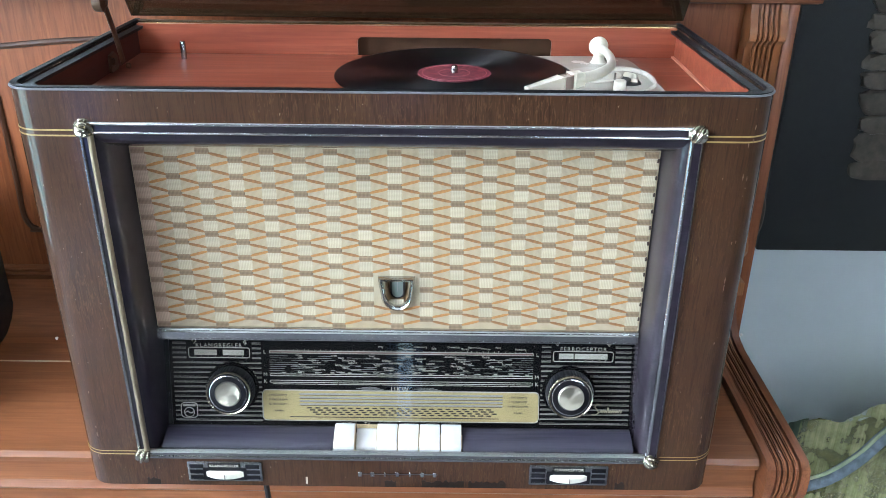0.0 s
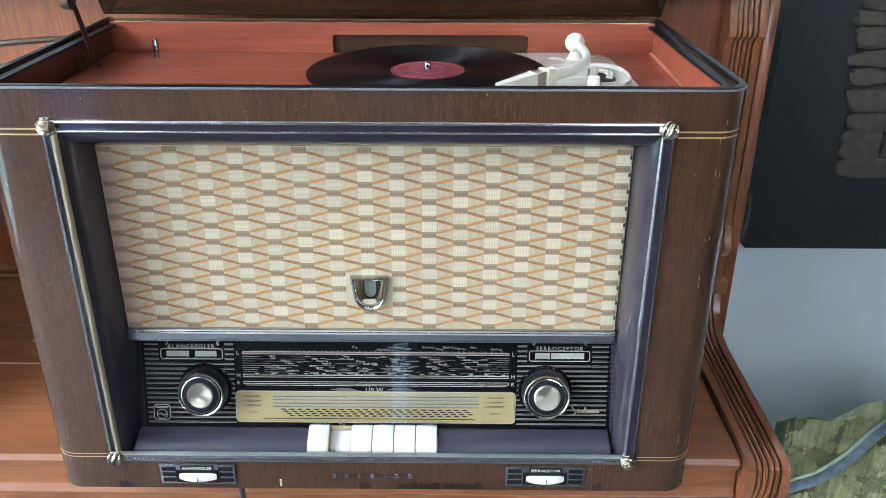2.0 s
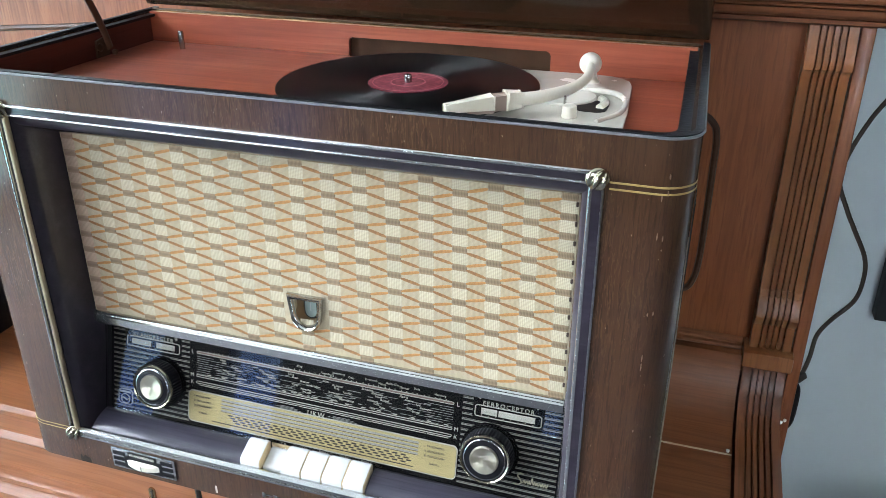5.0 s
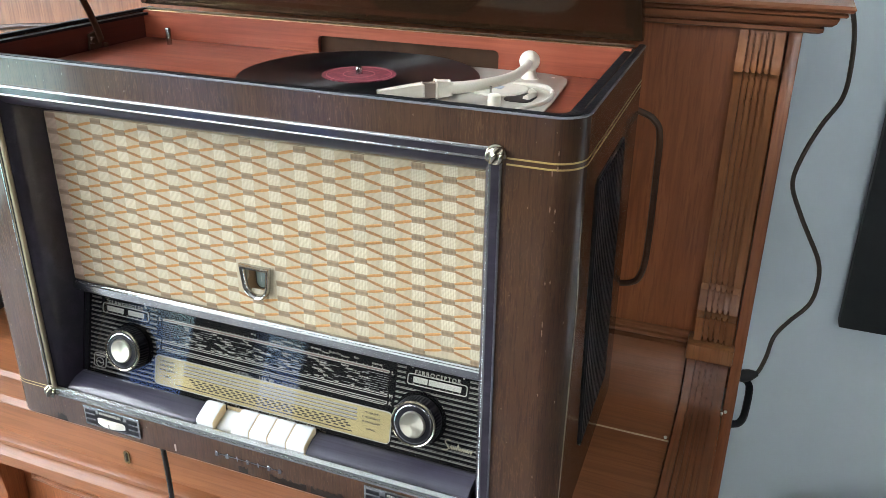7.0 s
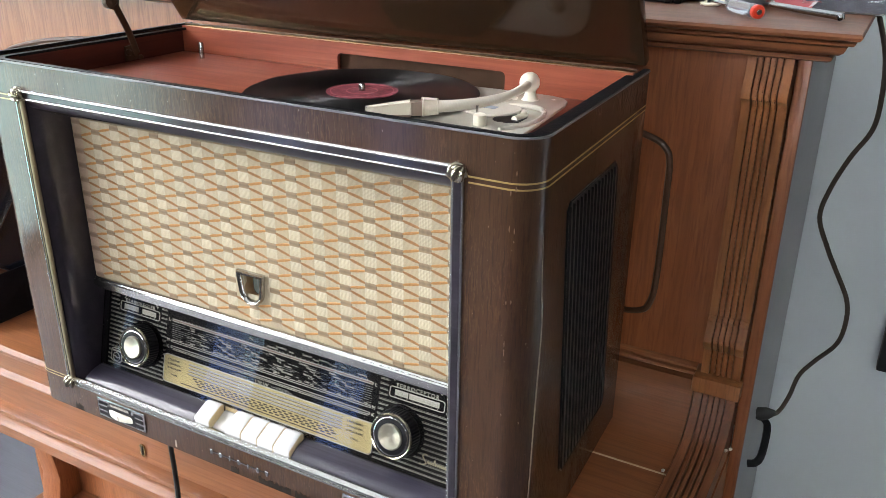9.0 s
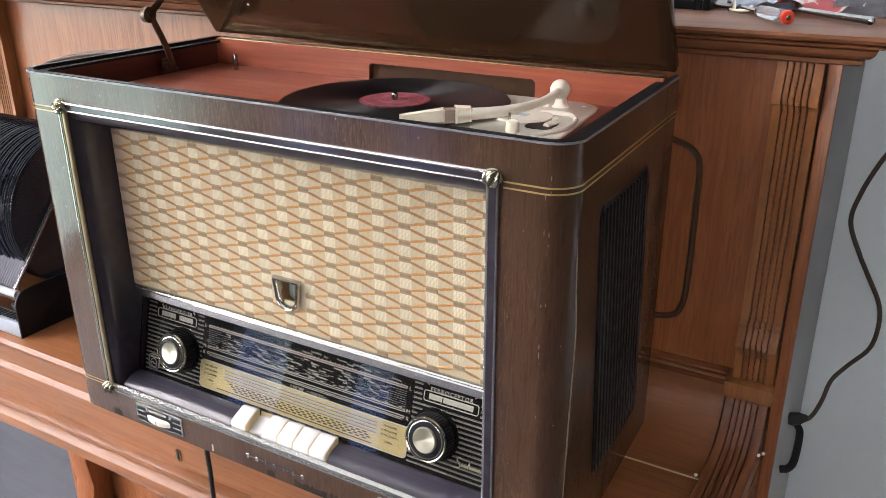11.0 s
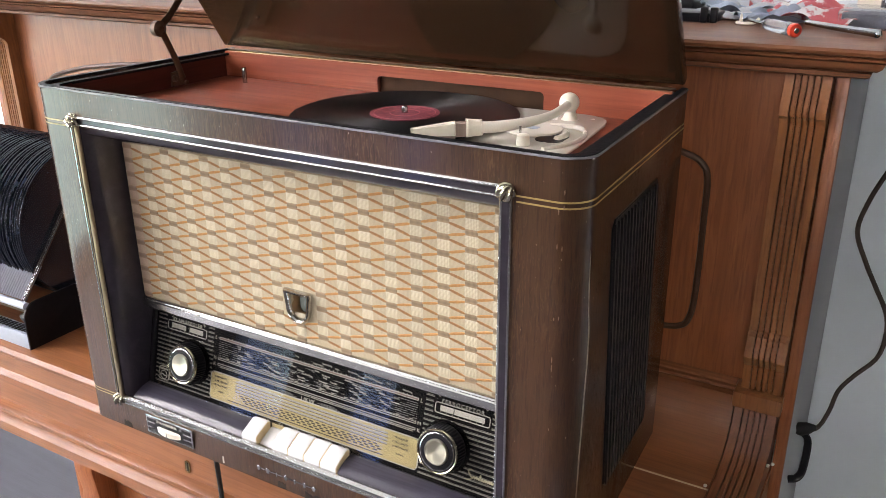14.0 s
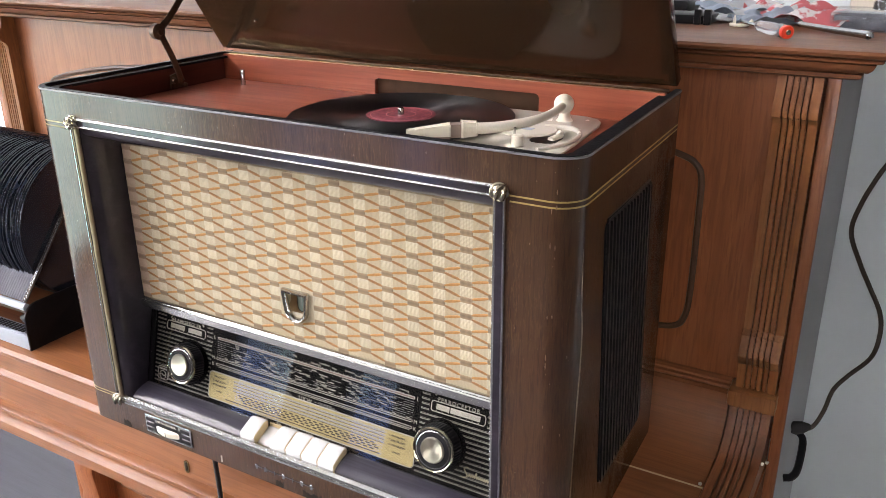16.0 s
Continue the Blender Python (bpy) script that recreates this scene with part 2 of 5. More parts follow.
def cloth_material(name, col, su, sv, strength, vary=0.25):
    """Woven threads in two directions, su and sv metres apart."""
    m, t, n, l, b = nodes_of(name)
    tc = n.new("ShaderNodeTexCoord")
    out = []
    for d, s in (("X", su), ("Z", sv)):
        w = n.new("ShaderNodeTexWave")
        w.bands_direction = d
        w.inputs["Scale"].default_value = 0.31416 / s
        w.inputs["Distortion"].default_value, w.inputs["Detail"].default_value = 0.6, 1
        w.inputs["Detail Scale"].default_value = 0.4
        l.new(tc.outputs["Object"], w.inputs["Vector"])
        out.append(w.outputs["Fac"])
    k = mix(n, l, 0.5, out[0], out[1])
    stain = noise_of(n, l, tc.outputs["Object"], 11, 4)
    oi = n.new("ShaderNodeObjectInfo")
    lo = tuple(c * (1 - vary * 1.5) for c in col)
    c = ramp(n, l, k, ((0.15, lo), (0.75, col)))
    c = mix(n, l, ramp(n, l, stain, ((0.4, (0, 0, 0)), (0.75, (0.45,) * 3))), c, (col[0] * 0.85, col[1] * 0.74, col[2] * 0.55))
    v = n.new("ShaderNodeMapRange")
    v.inputs[3].default_value, v.inputs[4].default_value = 0.88, 1.05
    l.new(oi.outputs["Random"], v.inputs[0])
    c = mix(n, l, 1.0, c, v.outputs[0], "MULTIPLY")
    l.new(c, b.inputs["Base Color"])
    setp(b, rough=0.85, sheen=0.1)
    bump(n, l, b, k, strength, 0.0006)
    return m


CLOTHBASE = cloth_material("grey cream mesh weave", (0.49, 0.40, 0.272), 0.0011, 0.0011, 0.7, 0.24)
CLOTHPAD = cloth_material("cream woven pad", (0.60, 0.53, 0.385), 0.0016, 0.00125, 0.8, 0.22)
# Pinker tones for the leftmost column of the cloth.
LEFTPAD = cloth_material("pinkish left column pad", (0.56, 0.40, 0.30), 0.0016, 0.00125, 0.6, 0.2)
LEFTBAND = cloth_material("brownish left column band", (0.37, 0.25, 0.18), 0.0013, 0.0060, 0.6, 0.2)
CLOTHBAND = cloth_material("grey brown gathered band", (0.32, 0.225, 0.14), 0.0013, 0.0060, 0.7, 0.3)
CORDBROWN = plain("brown cord", (0.29, 0.135, 0.052), 0.75, 0, 0.35, 700, 0.6)
CORD = plain("orange brown cord", (0.41, 0.19, 0.058), 0.7, 0, 0.3, 700, 0.6)

GLASS, _t, _n, _l, _b = nodes_of("clear glass")
setp(_b, rough=0.02, trans=1.0, ior=1.45)
_b.inputs["Base Color"].default_value = (0.96, 0.98, 0.97, 1)
CLEARPL, _t, _n, _l, _b = nodes_of("clear plastic")
setp(_b, rough=0.08, trans=0.9, ior=1.4)
_b.inputs["Base Color"].default_value = (0.86, 0.88, 0.92, 1)
DIALGLASS, _t, _n, _l, _b = nodes_of("dial glass")
setp(_b, rough=0.015, trans=1.0, ior=1.5)
TUBEGREEN, _t, _n, _l, _b = nodes_of("tuning eye glass")
setp(_b, rough=0.08, spec=0.7)
_b.inputs["Base Color"].default_value = (0.20, 0.25, 0.225, 1)


def garden(name, low, mid):
    """Daylight outside: pale sky above blurred trees, glowing."""
    m, t, n, l, b = nodes_of(name)
    tc = n.new("ShaderNodeTexCoord")
    sep = n.new("ShaderNodeSeparateXYZ")
    l.new(tc.outputs["Object"], sep.inputs[0])
    f = noise_of(n, l, tc.outputs["Object"], 1.6, 6, 0.65)
    add = n.new("ShaderNodeMath")
    add.operation = "MULTIPLY_ADD"
    l.new(f, add.inputs[0])
    add.inputs[1].default_value = 1.6
    l.new(sep.outputs["Z"], add.inputs[2])
    mr = n.new("ShaderNodeMapRange")
    mr.inputs[1].default_value, mr.inputs[2].default_value = 0.6, 3.4
    l.new(add.outputs[0], mr.inputs[0])
    c = ramp(n, l, mr.outputs[0], ((0.0, low), (0.30, mid), (0.45, (0.47, 0.58, 0.70)), (0.62, (0.75, 0.88, 1.03))))
    e = n.new("ShaderNodeEmission")
    e.inputs[1].default_value = DAY
    l.new(c, e.inputs[0])
    l.new(e.outputs[0], n["Material Output"].inputs[0])
    return m


GARDEN = garden("shaded garden daylight", (0.015, 0.029, 0.080), (0.06, 0.085, 0.085))
LAWN = garden("sunlit lawn daylight", (0.11, 0.21, 0.235), (0.18, 0.33, 0.33))

# ---- mesh helpers ----
ORIGIN = {}


def thing(name, at, label, category, group="", kind=""):
    ob = new(name)
    ob.location, ob.empty_display_size = at, 0.02
    ORIGIN[ob] = Vector(at)
    return tagged(ob, label, category, group, kind)


def part(name, bm, material, parent=None, label="", smooth=35):
    """Links a bmesh, made in world places, as one mesh under its thing or part."""
    o = ORIGIN.get(parent, Vector())
    bmesh.ops.remove_doubles(bm, verts=bm.verts, dist=1e-6)
    bmesh.ops.recalc_face_normals(bm, faces=bm.faces)
    bm.transform(Matrix.Translation(-o))
    me = bpy.data.meshes.new(name)
    bm.to_mesh(me)
    bm.free()
    if smooth:
        me.shade_smooth()
        me.set_sharp_from_angle(angle=radians(smooth))
    me.materials.append(material)
    ob = new(name, me)
    ob.parent = parent
    ORIGIN[ob] = o
    if label:
        ob["label"] = label
    return ob


def solid(name, bm, material, label, category, group="", kind="", smooth=35):
    """A thing of one mesh, with its origin at its foot."""
    lo = Vector([min(v.co[i] for v in bm.verts) for i in range(3)])
    hi = Vector([max(v.co[i] for v in bm.verts) for i in range(3)])
    at = Vector(((lo.x + hi.x) / 2, (lo.y + hi.y) / 2, lo.z))
    bm.transform(Matrix.Translation(-at))
    ob = part(name, bm, material, None, "", smooth)
    ob.location = at
    return tagged(ob, label, category, group, kind)


def box(x0, x1, y0, y1, z0, z1, bev=0.0, seg=2, bm=None):
    b = bmesh.new()
    bmesh.ops.create_cube(b, size=1)
    b.transform(Matrix.Translation(((x0 + x1) / 2, (y0 + y1) / 2, (z0 + z1) / 2)) @ Matrix.Diagonal((x1 - x0, y1 - y0, z1 - z0, 1)))
    if bev:
        bmesh.ops.bevel(b, geom=b.edges[:], offset=bev, segments=seg, affect="EDGES", profile=0.5)
    return add(bm, b)


def add(bm, b):
    """Adds the mesh b to bm, if there is one."""
    if bm is None:
        return b
    me = bpy.data.meshes.new("tmp")
    b.to_mesh(me)
    b.free()
    bm.from_mesh(me)
    bpy.data.meshes.remove(me)
    return bm


def prism(poly, axis, a, b, bm=None, bev=0.0):
    """A closed outline, drawn in the two other axes in order, drawn out along one axis from a to b."""
    k = bmesh.new()
    put = {"x": lambda p, h: (h, p[0], p[1]), "y": lambda p, h: (p[0], h, p[1]), "z": lambda p, h: (p[0], p[1], h)}[axis]
    v0 = [k.verts.new(put(p, a)) for p in poly]
    v1 = [k.verts.new(put(p, b)) for p in poly]
    k.faces.new(v0)
    k.faces.new(v1[::-1])
    for i in range(len(poly)):
        j = (i + 1) % len(poly)
        k.faces.new((v0[i], v0[j], v1[j], v1[i]))
    bmesh.ops.recalc_face_normals(k, faces=k.faces)
    if bev:
        ed = [e for e in k.edges if (e.verts[0] in v0) == (e.verts[1] in v0)]
        bmesh.ops.bevel(k, geom=ed, offset=bev, segments=2, affect="EDGES", profile=0.5)
    return add(bm, k)


def strip(path, z0, z1, thick, bm=None):
    """A wall that follows an open path in plan, thick to its left."""
    k = bmesh.new()
    pts = [Vector(p).to_2d() for p in path]
    rows = []
    for i, p in enumerate(pts):
        d = (pts[min(i + 1, len(pts) - 1)] - pts[max(i - 1, 0)]).normalized()
        q = p + Vector((-d.y, d.x)) * thick
        rows.append([k.verts.new((*a, z)) for a, z in ((p, z0), (p, z1), (q, z1), (q, z0))])
    for r, s in zip(rows, rows[1:]):
        for i in range(4):
            j = (i + 1) % 4
            k.faces.new((r[i], s[i], s[j], r[j]))
    k.faces.new(rows[0])
    k.faces.new(rows[-1][::-1])
    return add(bm, k)


def tube(pts, r, seg=10, bm=None, flat=1.0):
    """A round bar along points; r is one radius or one for each point."""
    k = bmesh.new()
    pts = [Vector(p) for p in pts]
    rs = r if isinstance(r, (list, tuple)) else [r] * len(pts)
    up, rings, a = Vector((0, 0, 1)), [], None
    for i, p in enumerate(pts):
        d = (pts[min(i + 1, len(pts) - 1)] - pts[max(i - 1, 0)]).normalized()
        if a is None:
            a = d.cross(up) if d.cross(up).length > 1e-3 else d.cross(Vector((0, 1, 0)))
        a = (a - d * a.dot(d)).normalized()
        c = a.cross(d)
        rings.append([k.verts.new(p + (a * math.cos(t) + c * math.sin(t) * flat) * rs[i]) for t in [math.tau * j / seg for j in range(seg)]])
    for q, s in zip(rings, rings[1:]):
        for i in range(seg):
            j = (i + 1) % seg
            k.faces.new((q[i], q[j], s[j], s[i]))
    k.faces.new(rings[0][::-1])
    k.faces.new(rings[-1])
    return add(bm, k)


def lathe(prof, seg=48, m=None, bm=None, ridges=0, depth=0.0):
    """A turned shape: (radius, height) pairs about z, set by the pose m. ridges: flutes on the rim, as a share of the radius."""
    k = bmesh.new()
    rings = []
    for r, z in prof:
        row = []
        for j in range(seg):
            t = math.tau * j / seg
            q = r * (1 + (depth * (1 if j % 2 else -1) if ridges else 0))
            row.append(k.verts.new((q * math.cos(t), q * math.sin(t), z)))
        rings.append(row)
    for q, s in zip(rings, rings[1:]):
        for i in range(seg):
            j = (i + 1) % seg
            k.faces.new((q[i], q[j], s[j], s[i]))
    k.faces.new(rings[0][::-1])
    k.faces.new(rings[-1])
    if m is not None:
        k.transform(m)
    return add(bm, k)


def curve(pts, n=8):
    """A smooth line through points (Catmull-Rom)."""
    p = [Vector(q) for q in pts]
    p = [2 * p[0] - p[1], *p, 2 * p[-1] - p[-2]]
    out = []
    for i in range(1, len(p) - 2):
        for k in range(n):
            t = k / n
            a, b, c, d = p[i - 1:i + 3]
            out.append(0.5 * (2 * b + (c - a) * t + (2 * a - 5 * b + 4 * c - d) * t * t + (3 * b - a - 3 * c + d) * t ** 3))
    return [*out, p[-2]]


def rounded(x0, x1, y0, y1, r, n=5):
    """A rectangle with rounded corners, as an outline."""
    out = []
    for cx, cy, a in ((x1 - r, y1 - r, 0), (x0 + r, y1 - r, 90), (x0 + r, y0 + r, 180), (x1 - r, y0 + r, 270)):
        out += [(cx + r * math.cos(radians(a + 90 * k / n)), cy + r * math.sin(radians(a + 90 * k / n))) for k in range(n + 1)]
    return out


def letters(text, size, m, align="CENTER", depth=0.0002, bm=None, space=1.0, shear=0.0):
    """Words in the built-in font, standing in the x-z plane of the pose m, facing -y."""
    cu = bpy.data.curves.new("tmp", "FONT")
    cu.body, cu.size, cu.align_x, cu.align_y = text, size, align, "CENTER"
    cu.extrude, cu.space_character, cu.shear, cu.resolution_u = depth, space, shear, 2
    ob = bpy.data.objects.new("tmp", cu)
    k = bmesh.new()
    me = bpy.data.meshes.new_from_object(ob)
    k.from_mesh(me)
    bpy.data.meshes.remove(me)
    bpy.data.objects.remove(ob)
    bpy.data.curves.remove(cu)
    k.transform(m @ pose(0, 0, 0, 90, 0, 0))
    return add(bm, k)


def bow(a, b, n=6):
    return [(1 - k / n) * Vector(a) + (k / n) * Vector(b) for k in range(n + 1)]

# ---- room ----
# Unseen east wall, kept dark so the radio's right side gets little bounce.
EASTWALL = plain("brown for the unseen east wall", (0.06, 0.05, 0.04), 0.75, 0, 0.04, 14)
WX0, WX1, WY0, WY1, WH = -2.5, 2.3, -2.7, 0.70, 4.2
solid("floor", box(WX0 - 0.2, WX1 + 0.2, WY0 - 0.2, WY1 + 0.2, -0.1, 0.0), FLOORWOOD, "smooth grey floor of the room", "floor", kind="structure")
solid("ceiling", box(WX0 - 0.2, WX1 + 0.2, WY0 - 0.2, WY1 + 0.2, WH, WH + 0.1), WHITEPAINT, "plain white ceiling", "ceiling", kind="structure")
solid("wall_north", box(WX0 - 0.2, WX1 + 0.2, WY1, WY1 + 0.15, 0, WH), WALLPAINT, "pale blue-grey painted wall behind the piano", "wall", kind="structure")
solid("wall_east", box(WX1, WX1 + 0.15, WY0, WY1, 0, WH), EASTWALL, "unseen side wall, dark brown to cut bounced light", "wall", kind="structure")


def windowed_wall(name, axis, at, thick, lo, hi, holes, label):
    """A wall with through openings (start, end, sill, head) along it."""
    bm, x = None, lo
    put = (lambda a, b, z0, z1, k: box(a, b, at, at + thick, z0, z1, bm=k)) if axis == "x" else (lambda a, b, z0, z1, k: box(at, at + thick, a, b, z0, z1, bm=k))
    for a, b, s, h in holes:
        bm = put(x, a, 0, WH, bm)
        if s > 0:
            bm = put(a, b, 0, s, bm)
        bm = put(a, b, h, WH, bm)
        x = b
    bm = put(x, hi, 0, WH, bm)
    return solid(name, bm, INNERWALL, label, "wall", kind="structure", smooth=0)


# The last south opening is added to light the piano's right end.
SOUTH = [(-2.47, -2.02, 0.06, 3.4), (-1.70, -1.38, 0.06, 3.4), (-0.21, -0.05, 0.35, 1.9), (0.80, 1.62, 1.35, 2.50)]
WEST = [(-2.36, -0.40, 0.06, 4.1)]
windowed_wall("wall_south", "x", WY0 - 0.15, 0.15, WX0, WX1, SOUTH, "unseen wall with tall garden windows, umber to cut bounced light")
windowed_wall("wall_west", "y", WX0 - 0.15, 0.15, WY0, WY1, WEST, "unseen wall with one wide window, umber to cut bounced light")


FRAMEBLUE = plain("blue grey window paint", (0.10, 0.14, 0.24), 0.5)


def window(name, axis, at, a, b, s, h, bars):
    """A timber window: frame, sill, glazing bars and a pane."""
    mid = (a + b) / 2
    loc = (mid, at, s) if axis == "x" else (at, mid, s)
    w = thing(name, loc, "unseen blue-grey timber window with clear panes", "window", kind="structure")
    bx = (lambda p, q, d0, d1, z0, z1, bm=None: box(p, q, at + d0, at + d1, z0, z1, 0.003, 1, bm)) if axis == "x" else (lambda p, q, d0, d1, z0, z1, bm=None: box(at + d0, at + d1, p, q, z0, z1, 0.003, 1, bm))
    f = 0.045
    k = bx(a + 0.001, a + f, -0.03, 0.03, s + 0.001, h - 0.001)
    k = bx(b - f, b - 0.001, -0.03, 0.03, s + 0.001, h - 0.001, k)
    k = bx(a + f, b - f, -0.03, 0.03, s + 0.001, s + f, k)
    k = bx(a + f, b - f, -0.03, 0.03, h - f, h - 0.001, k)
    part("window_frame", k, FRAMEBLUE, w)
    for i in range(1, bars):
        p = a + (b - a) * i / bars
        part("glazing_bar", bx(p - 0.022, p + 0.022, -0.02, 0.02, s + f, h - f), FRAMEBLUE, w)
    pane = part("pane", bx(a + f, b - f, -0.003, 0.003, s + f, h - f), GLASS, w)
    pane.visible_shadow = False
    return w


window("window_1", "x", WY0 - 0.08, *SOUTH[0], 1)
window("window_2", "x", WY0 - 0.08, *SOUTH[1], 1)
window("window_4", "x", WY0 - 0.08, *SOUTH[2], 1)
# Added fill opening, out of view, for the right panel and wall.
window("window_5", "x", WY0 - 0.08, *SOUTH[3], 2)
window("window_3", "y", WX0 - 0.08, *WEST[0], 3)
for nm, mt, q in (("backdrop", GARDEN, ((-7, -5.5, -2.5), (5, -5.5, -2.5), (5, -5.5, 9), (-7, -5.5, 9))), ("backdrop_west", LAWN, ((-5.5, 4, -2.5), (-5.5, -7, -2.5), (-5.5, -7, 10), (-5.5, 4, 10)))):
    bd = bmesh.new()
    bd.faces.new([bd.verts.new(p) for p in q])
    tagged(part(nm, bd, mt, None, "", 0), "bright garden and sky outside the windows", "backdrop", kind="structure")

# ---- piano ----
PX0, PX1, SZ = -0.966, 0.480, 0.787
piano = thing("upright_piano", (-0.243, 0.4, 0.0), "antique reddish-brown walnut upright piano with fluted pilasters", "piano")
# closed keyboard lid, its hinge seam, and the curved board behind it
lidp = [(0.064, 0.772), (0.062, 0.780), (0.066, 0.786), (0.072, SZ), (0.249, SZ), (0.249, 0.768), (0.072, 0.766)]
part("keyboard_lid", prism(lidp, "x", -0.901, 0.413), PIANO, piano, "closed polished lid")
cove = [(0.2515, 0.768), (0.2515, SZ), (0.285, SZ), (0.312, 0.792), (0.333, 0.806), (0.346, 0.826), (0.352, 0.850), (0.3525, 0.8582), (0.372, 0.8582), (0.372, 0.768)]
part("curved_back_board", prism(cove, "x", -0.901, 0.413), PIANO, piano, "polished curved board")
part("hinge_seam", box(-0.901, 0.413, 0.2488, 0.2517, 0.77, SZ + 0.0003), plain("seam dust", (0.60, 0.50, 0.38), 0.7), piano)
# front fall with lock, bead and mouldings
fall = [(0.070, 0.772), (0.068, 0.742), (0.0645, 0.739), (0.0615, 0.735), (0.0645, 0.731), (0.068, 0.728), (0.068, 0.680), (0.10, 0.680), (0.10, 0.766), (0.072, 0.766)]
part("front_fall", prism(fall, "x", -0.901, 0.413), PIANO, piano)
slip = [(0.100, 0.6795), (0.058, 0.6795), (0.053, 0.676), (0.052, 0.671), (0.056, 0.667), (0.049, 0.664), (0.044, 0.659), (0.043, 0.652), (0.047, 0.648), (0.046, 0.640), (0.052, 0.634), (0.36, 0.634), (0.36, 0.66), (0.10, 0.66)]
part("key_slip", prism(slip, "x", -0.952, 0.466), PIANO, piano, "moulded front rail")
ex = part("keyhole_plate", prism(rounded(-0.2475, -0.2385, 0.689, 0.709, 0.004), "y", 0.0662, 0.0682), BRASS, piano, "small brass keyhole plate")
part("keyhole", prism([(-0.2442, 0.693), (-0.2418, 0.693), (-0.2422, 0.7005), (-0.2415, 0.704), (-0.243, 0.7062), (-0.2445, 0.704), (-0.2438, 0.7005)], "y", 0.0652, 0.0664), INKBLACK, ex)


def fluted(bm_poly, x0, x1, n=4, mat=PIANO_HI, name="fluted_pilaster", parent=piano, dx=0.0045):
    """A moulded bracket: a y-z outline drawn out in bands, sunk between the reeds."""
    w = x1 - x0
    edge = w * 0.2
    whole = prism(bm_poly(0.0), "x", x0, x0 + edge)
    whole = prism(bm_poly(0.0), "x", x1 - edge, x1, whole)
    inner = w - 2 * edge
    step = inner / (n + 0.3)
    whole = prism(bm_poly(-0.010), "x", x1 - edge - step * 0.30, x1 - edge, whole)
    for i in range(n):
        a = x0 + edge + i * step
        whole = prism(bm_poly(-0.010), "x", a, a + step * 0.30, whole)
        for k, d in ((0, -0.0022), (1, -0.0006), (2, -0.0006), (3, -0.0022)):
            s = step * 0.70 / 4
            whole = prism(bm_poly(d), "x", a + step * 0.30 + k * s, a + step * 0.30 + (k + 1) * s, whole)
    return part(name, whole, mat, parent)


def pilaster(d):
    """Outline (y, z) of the upper pilaster with scrolled foot and capital; d shifts its front."""
    f = [(0.350, 0.8735), (0.350, 0.905), (0.342, 0.913), (0.337, 0.921), (0.338, 0.929), (0.343, 0.935), (0.344, 0.946), (0.350, 0.952),
         (0.351, 0.96), (0.351, 1.196), (0.347, 1.203), (0.340, 1.207), (0.338, 1.214), (0.341, 1.224), (0.346, 1.236), (0.348, 1.2512)]
    return [(y - d, z) for y, z in f] + [(0.372, 1.2512), (0.372, 0.8735)]


def cheek(d):
    """Outline of the cheek beside the lid: curls over in front, curves up behind."""
    f = [(0.052, 0.640), (0.052, 0.738), (0.047, 0.746), (0.0435, 0.756), (0.043, 0.776), (0.046, 0.787), (0.055, 0.7935), (0.10, 0.7955), (0.285, 0.7955), (0.311, 0.800),
         (0.330, 0.812), (0.341, 0.829), (0.346, 0.8525)]
    out = []
    for i, (y, z) in enumerate(f):
        a, b = f[max(i - 1, 0)], f[min(i + 1, len(f) - 1)]
        t = Vector((b[0] - a[0], b[1] - a[1])).normalized()
        out.append((y + t.y * -d, z + t.x * d))
    return out + [(0.372, 0.8525), (0.372, 0.640)]


def flip(v):
    return -0.486 - v


for x0, x1 in ((0.4185, 0.4640), (flip(0.4640), flip(0.4185))):
    fluted(pilaster, x0, x1)
    fluted(cheek, x0 - 0.003, x1, 4, PIANO_DEEP, "fluted_cheek")
    part("pilaster_block", box(x0 - 0.006, x1 + 0.004, 0.336, 0.372, 0.8528, 0.8732, 0.0015), PIANO_HI, piano)

GROOVE2 = wood("dark moulding", (0.05, 0.018, 0.009), (0.08, 0.03, 0.015), (0.12, 0.05, 0.025), "z")
# upper panel with its raised outline, rail and frieze
part("upper_panel", box(-0.952, 0.466, 0.3725, 0.392, 0.80, 1.2514), PIANO_UP, piano, "wide upright panel")
half = [(0.179, 1.194), (0.283, 1.185), (0.390, 1.176), (0.487, 1.163), (0.562, 1.146), (0.583, 1.135), (0.5895, 1.118), (0.5905, 1.08), (0.5905, 0.975), (0.586, 0.938), (0.575, 0.925), (0.550, 0.920)]
arch = curve([(-0.243 - u, 0.372, w) for u, w in half[::-1]] + [(-0.243, 0.372, 1.200)] + [(-0.243 + u, 0.372, w) for u, w in half], 7)
part("panel_moulding", tube(arch, 0.0040, 8), MOULDING, piano, "thin raised arched moulding")
low = curve([(-0.543, 0.372, 1.12), (-0.543, 0.372, 1.00), (-0.544, 0.372, 0.958), (-0.540, 0.372, 0.938), (-0.528, 0.372, 0.929), (-0.50, 0.372, 0.927), (-0.114, 0.372, 0.927)], 7)
part("panel_moulding", tube(low, 0.004, 8), GROOVE2, piano, "thin raised moulding")
rail = [(0.3722, 0.8585), (0.3640, 0.8585), (0.3625, 0.8605), (0.3640, 0.8630), (0.3685, 0.8640), (0.3685, 0.8655), (0.3655, 0.8665), (0.3650, 0.8690), (0.3680, 0.8715), (0.3722, 0.8725)]
part("lower_rail", prism(rail, "x", -0.900, 0.4115), PIANO, piano)
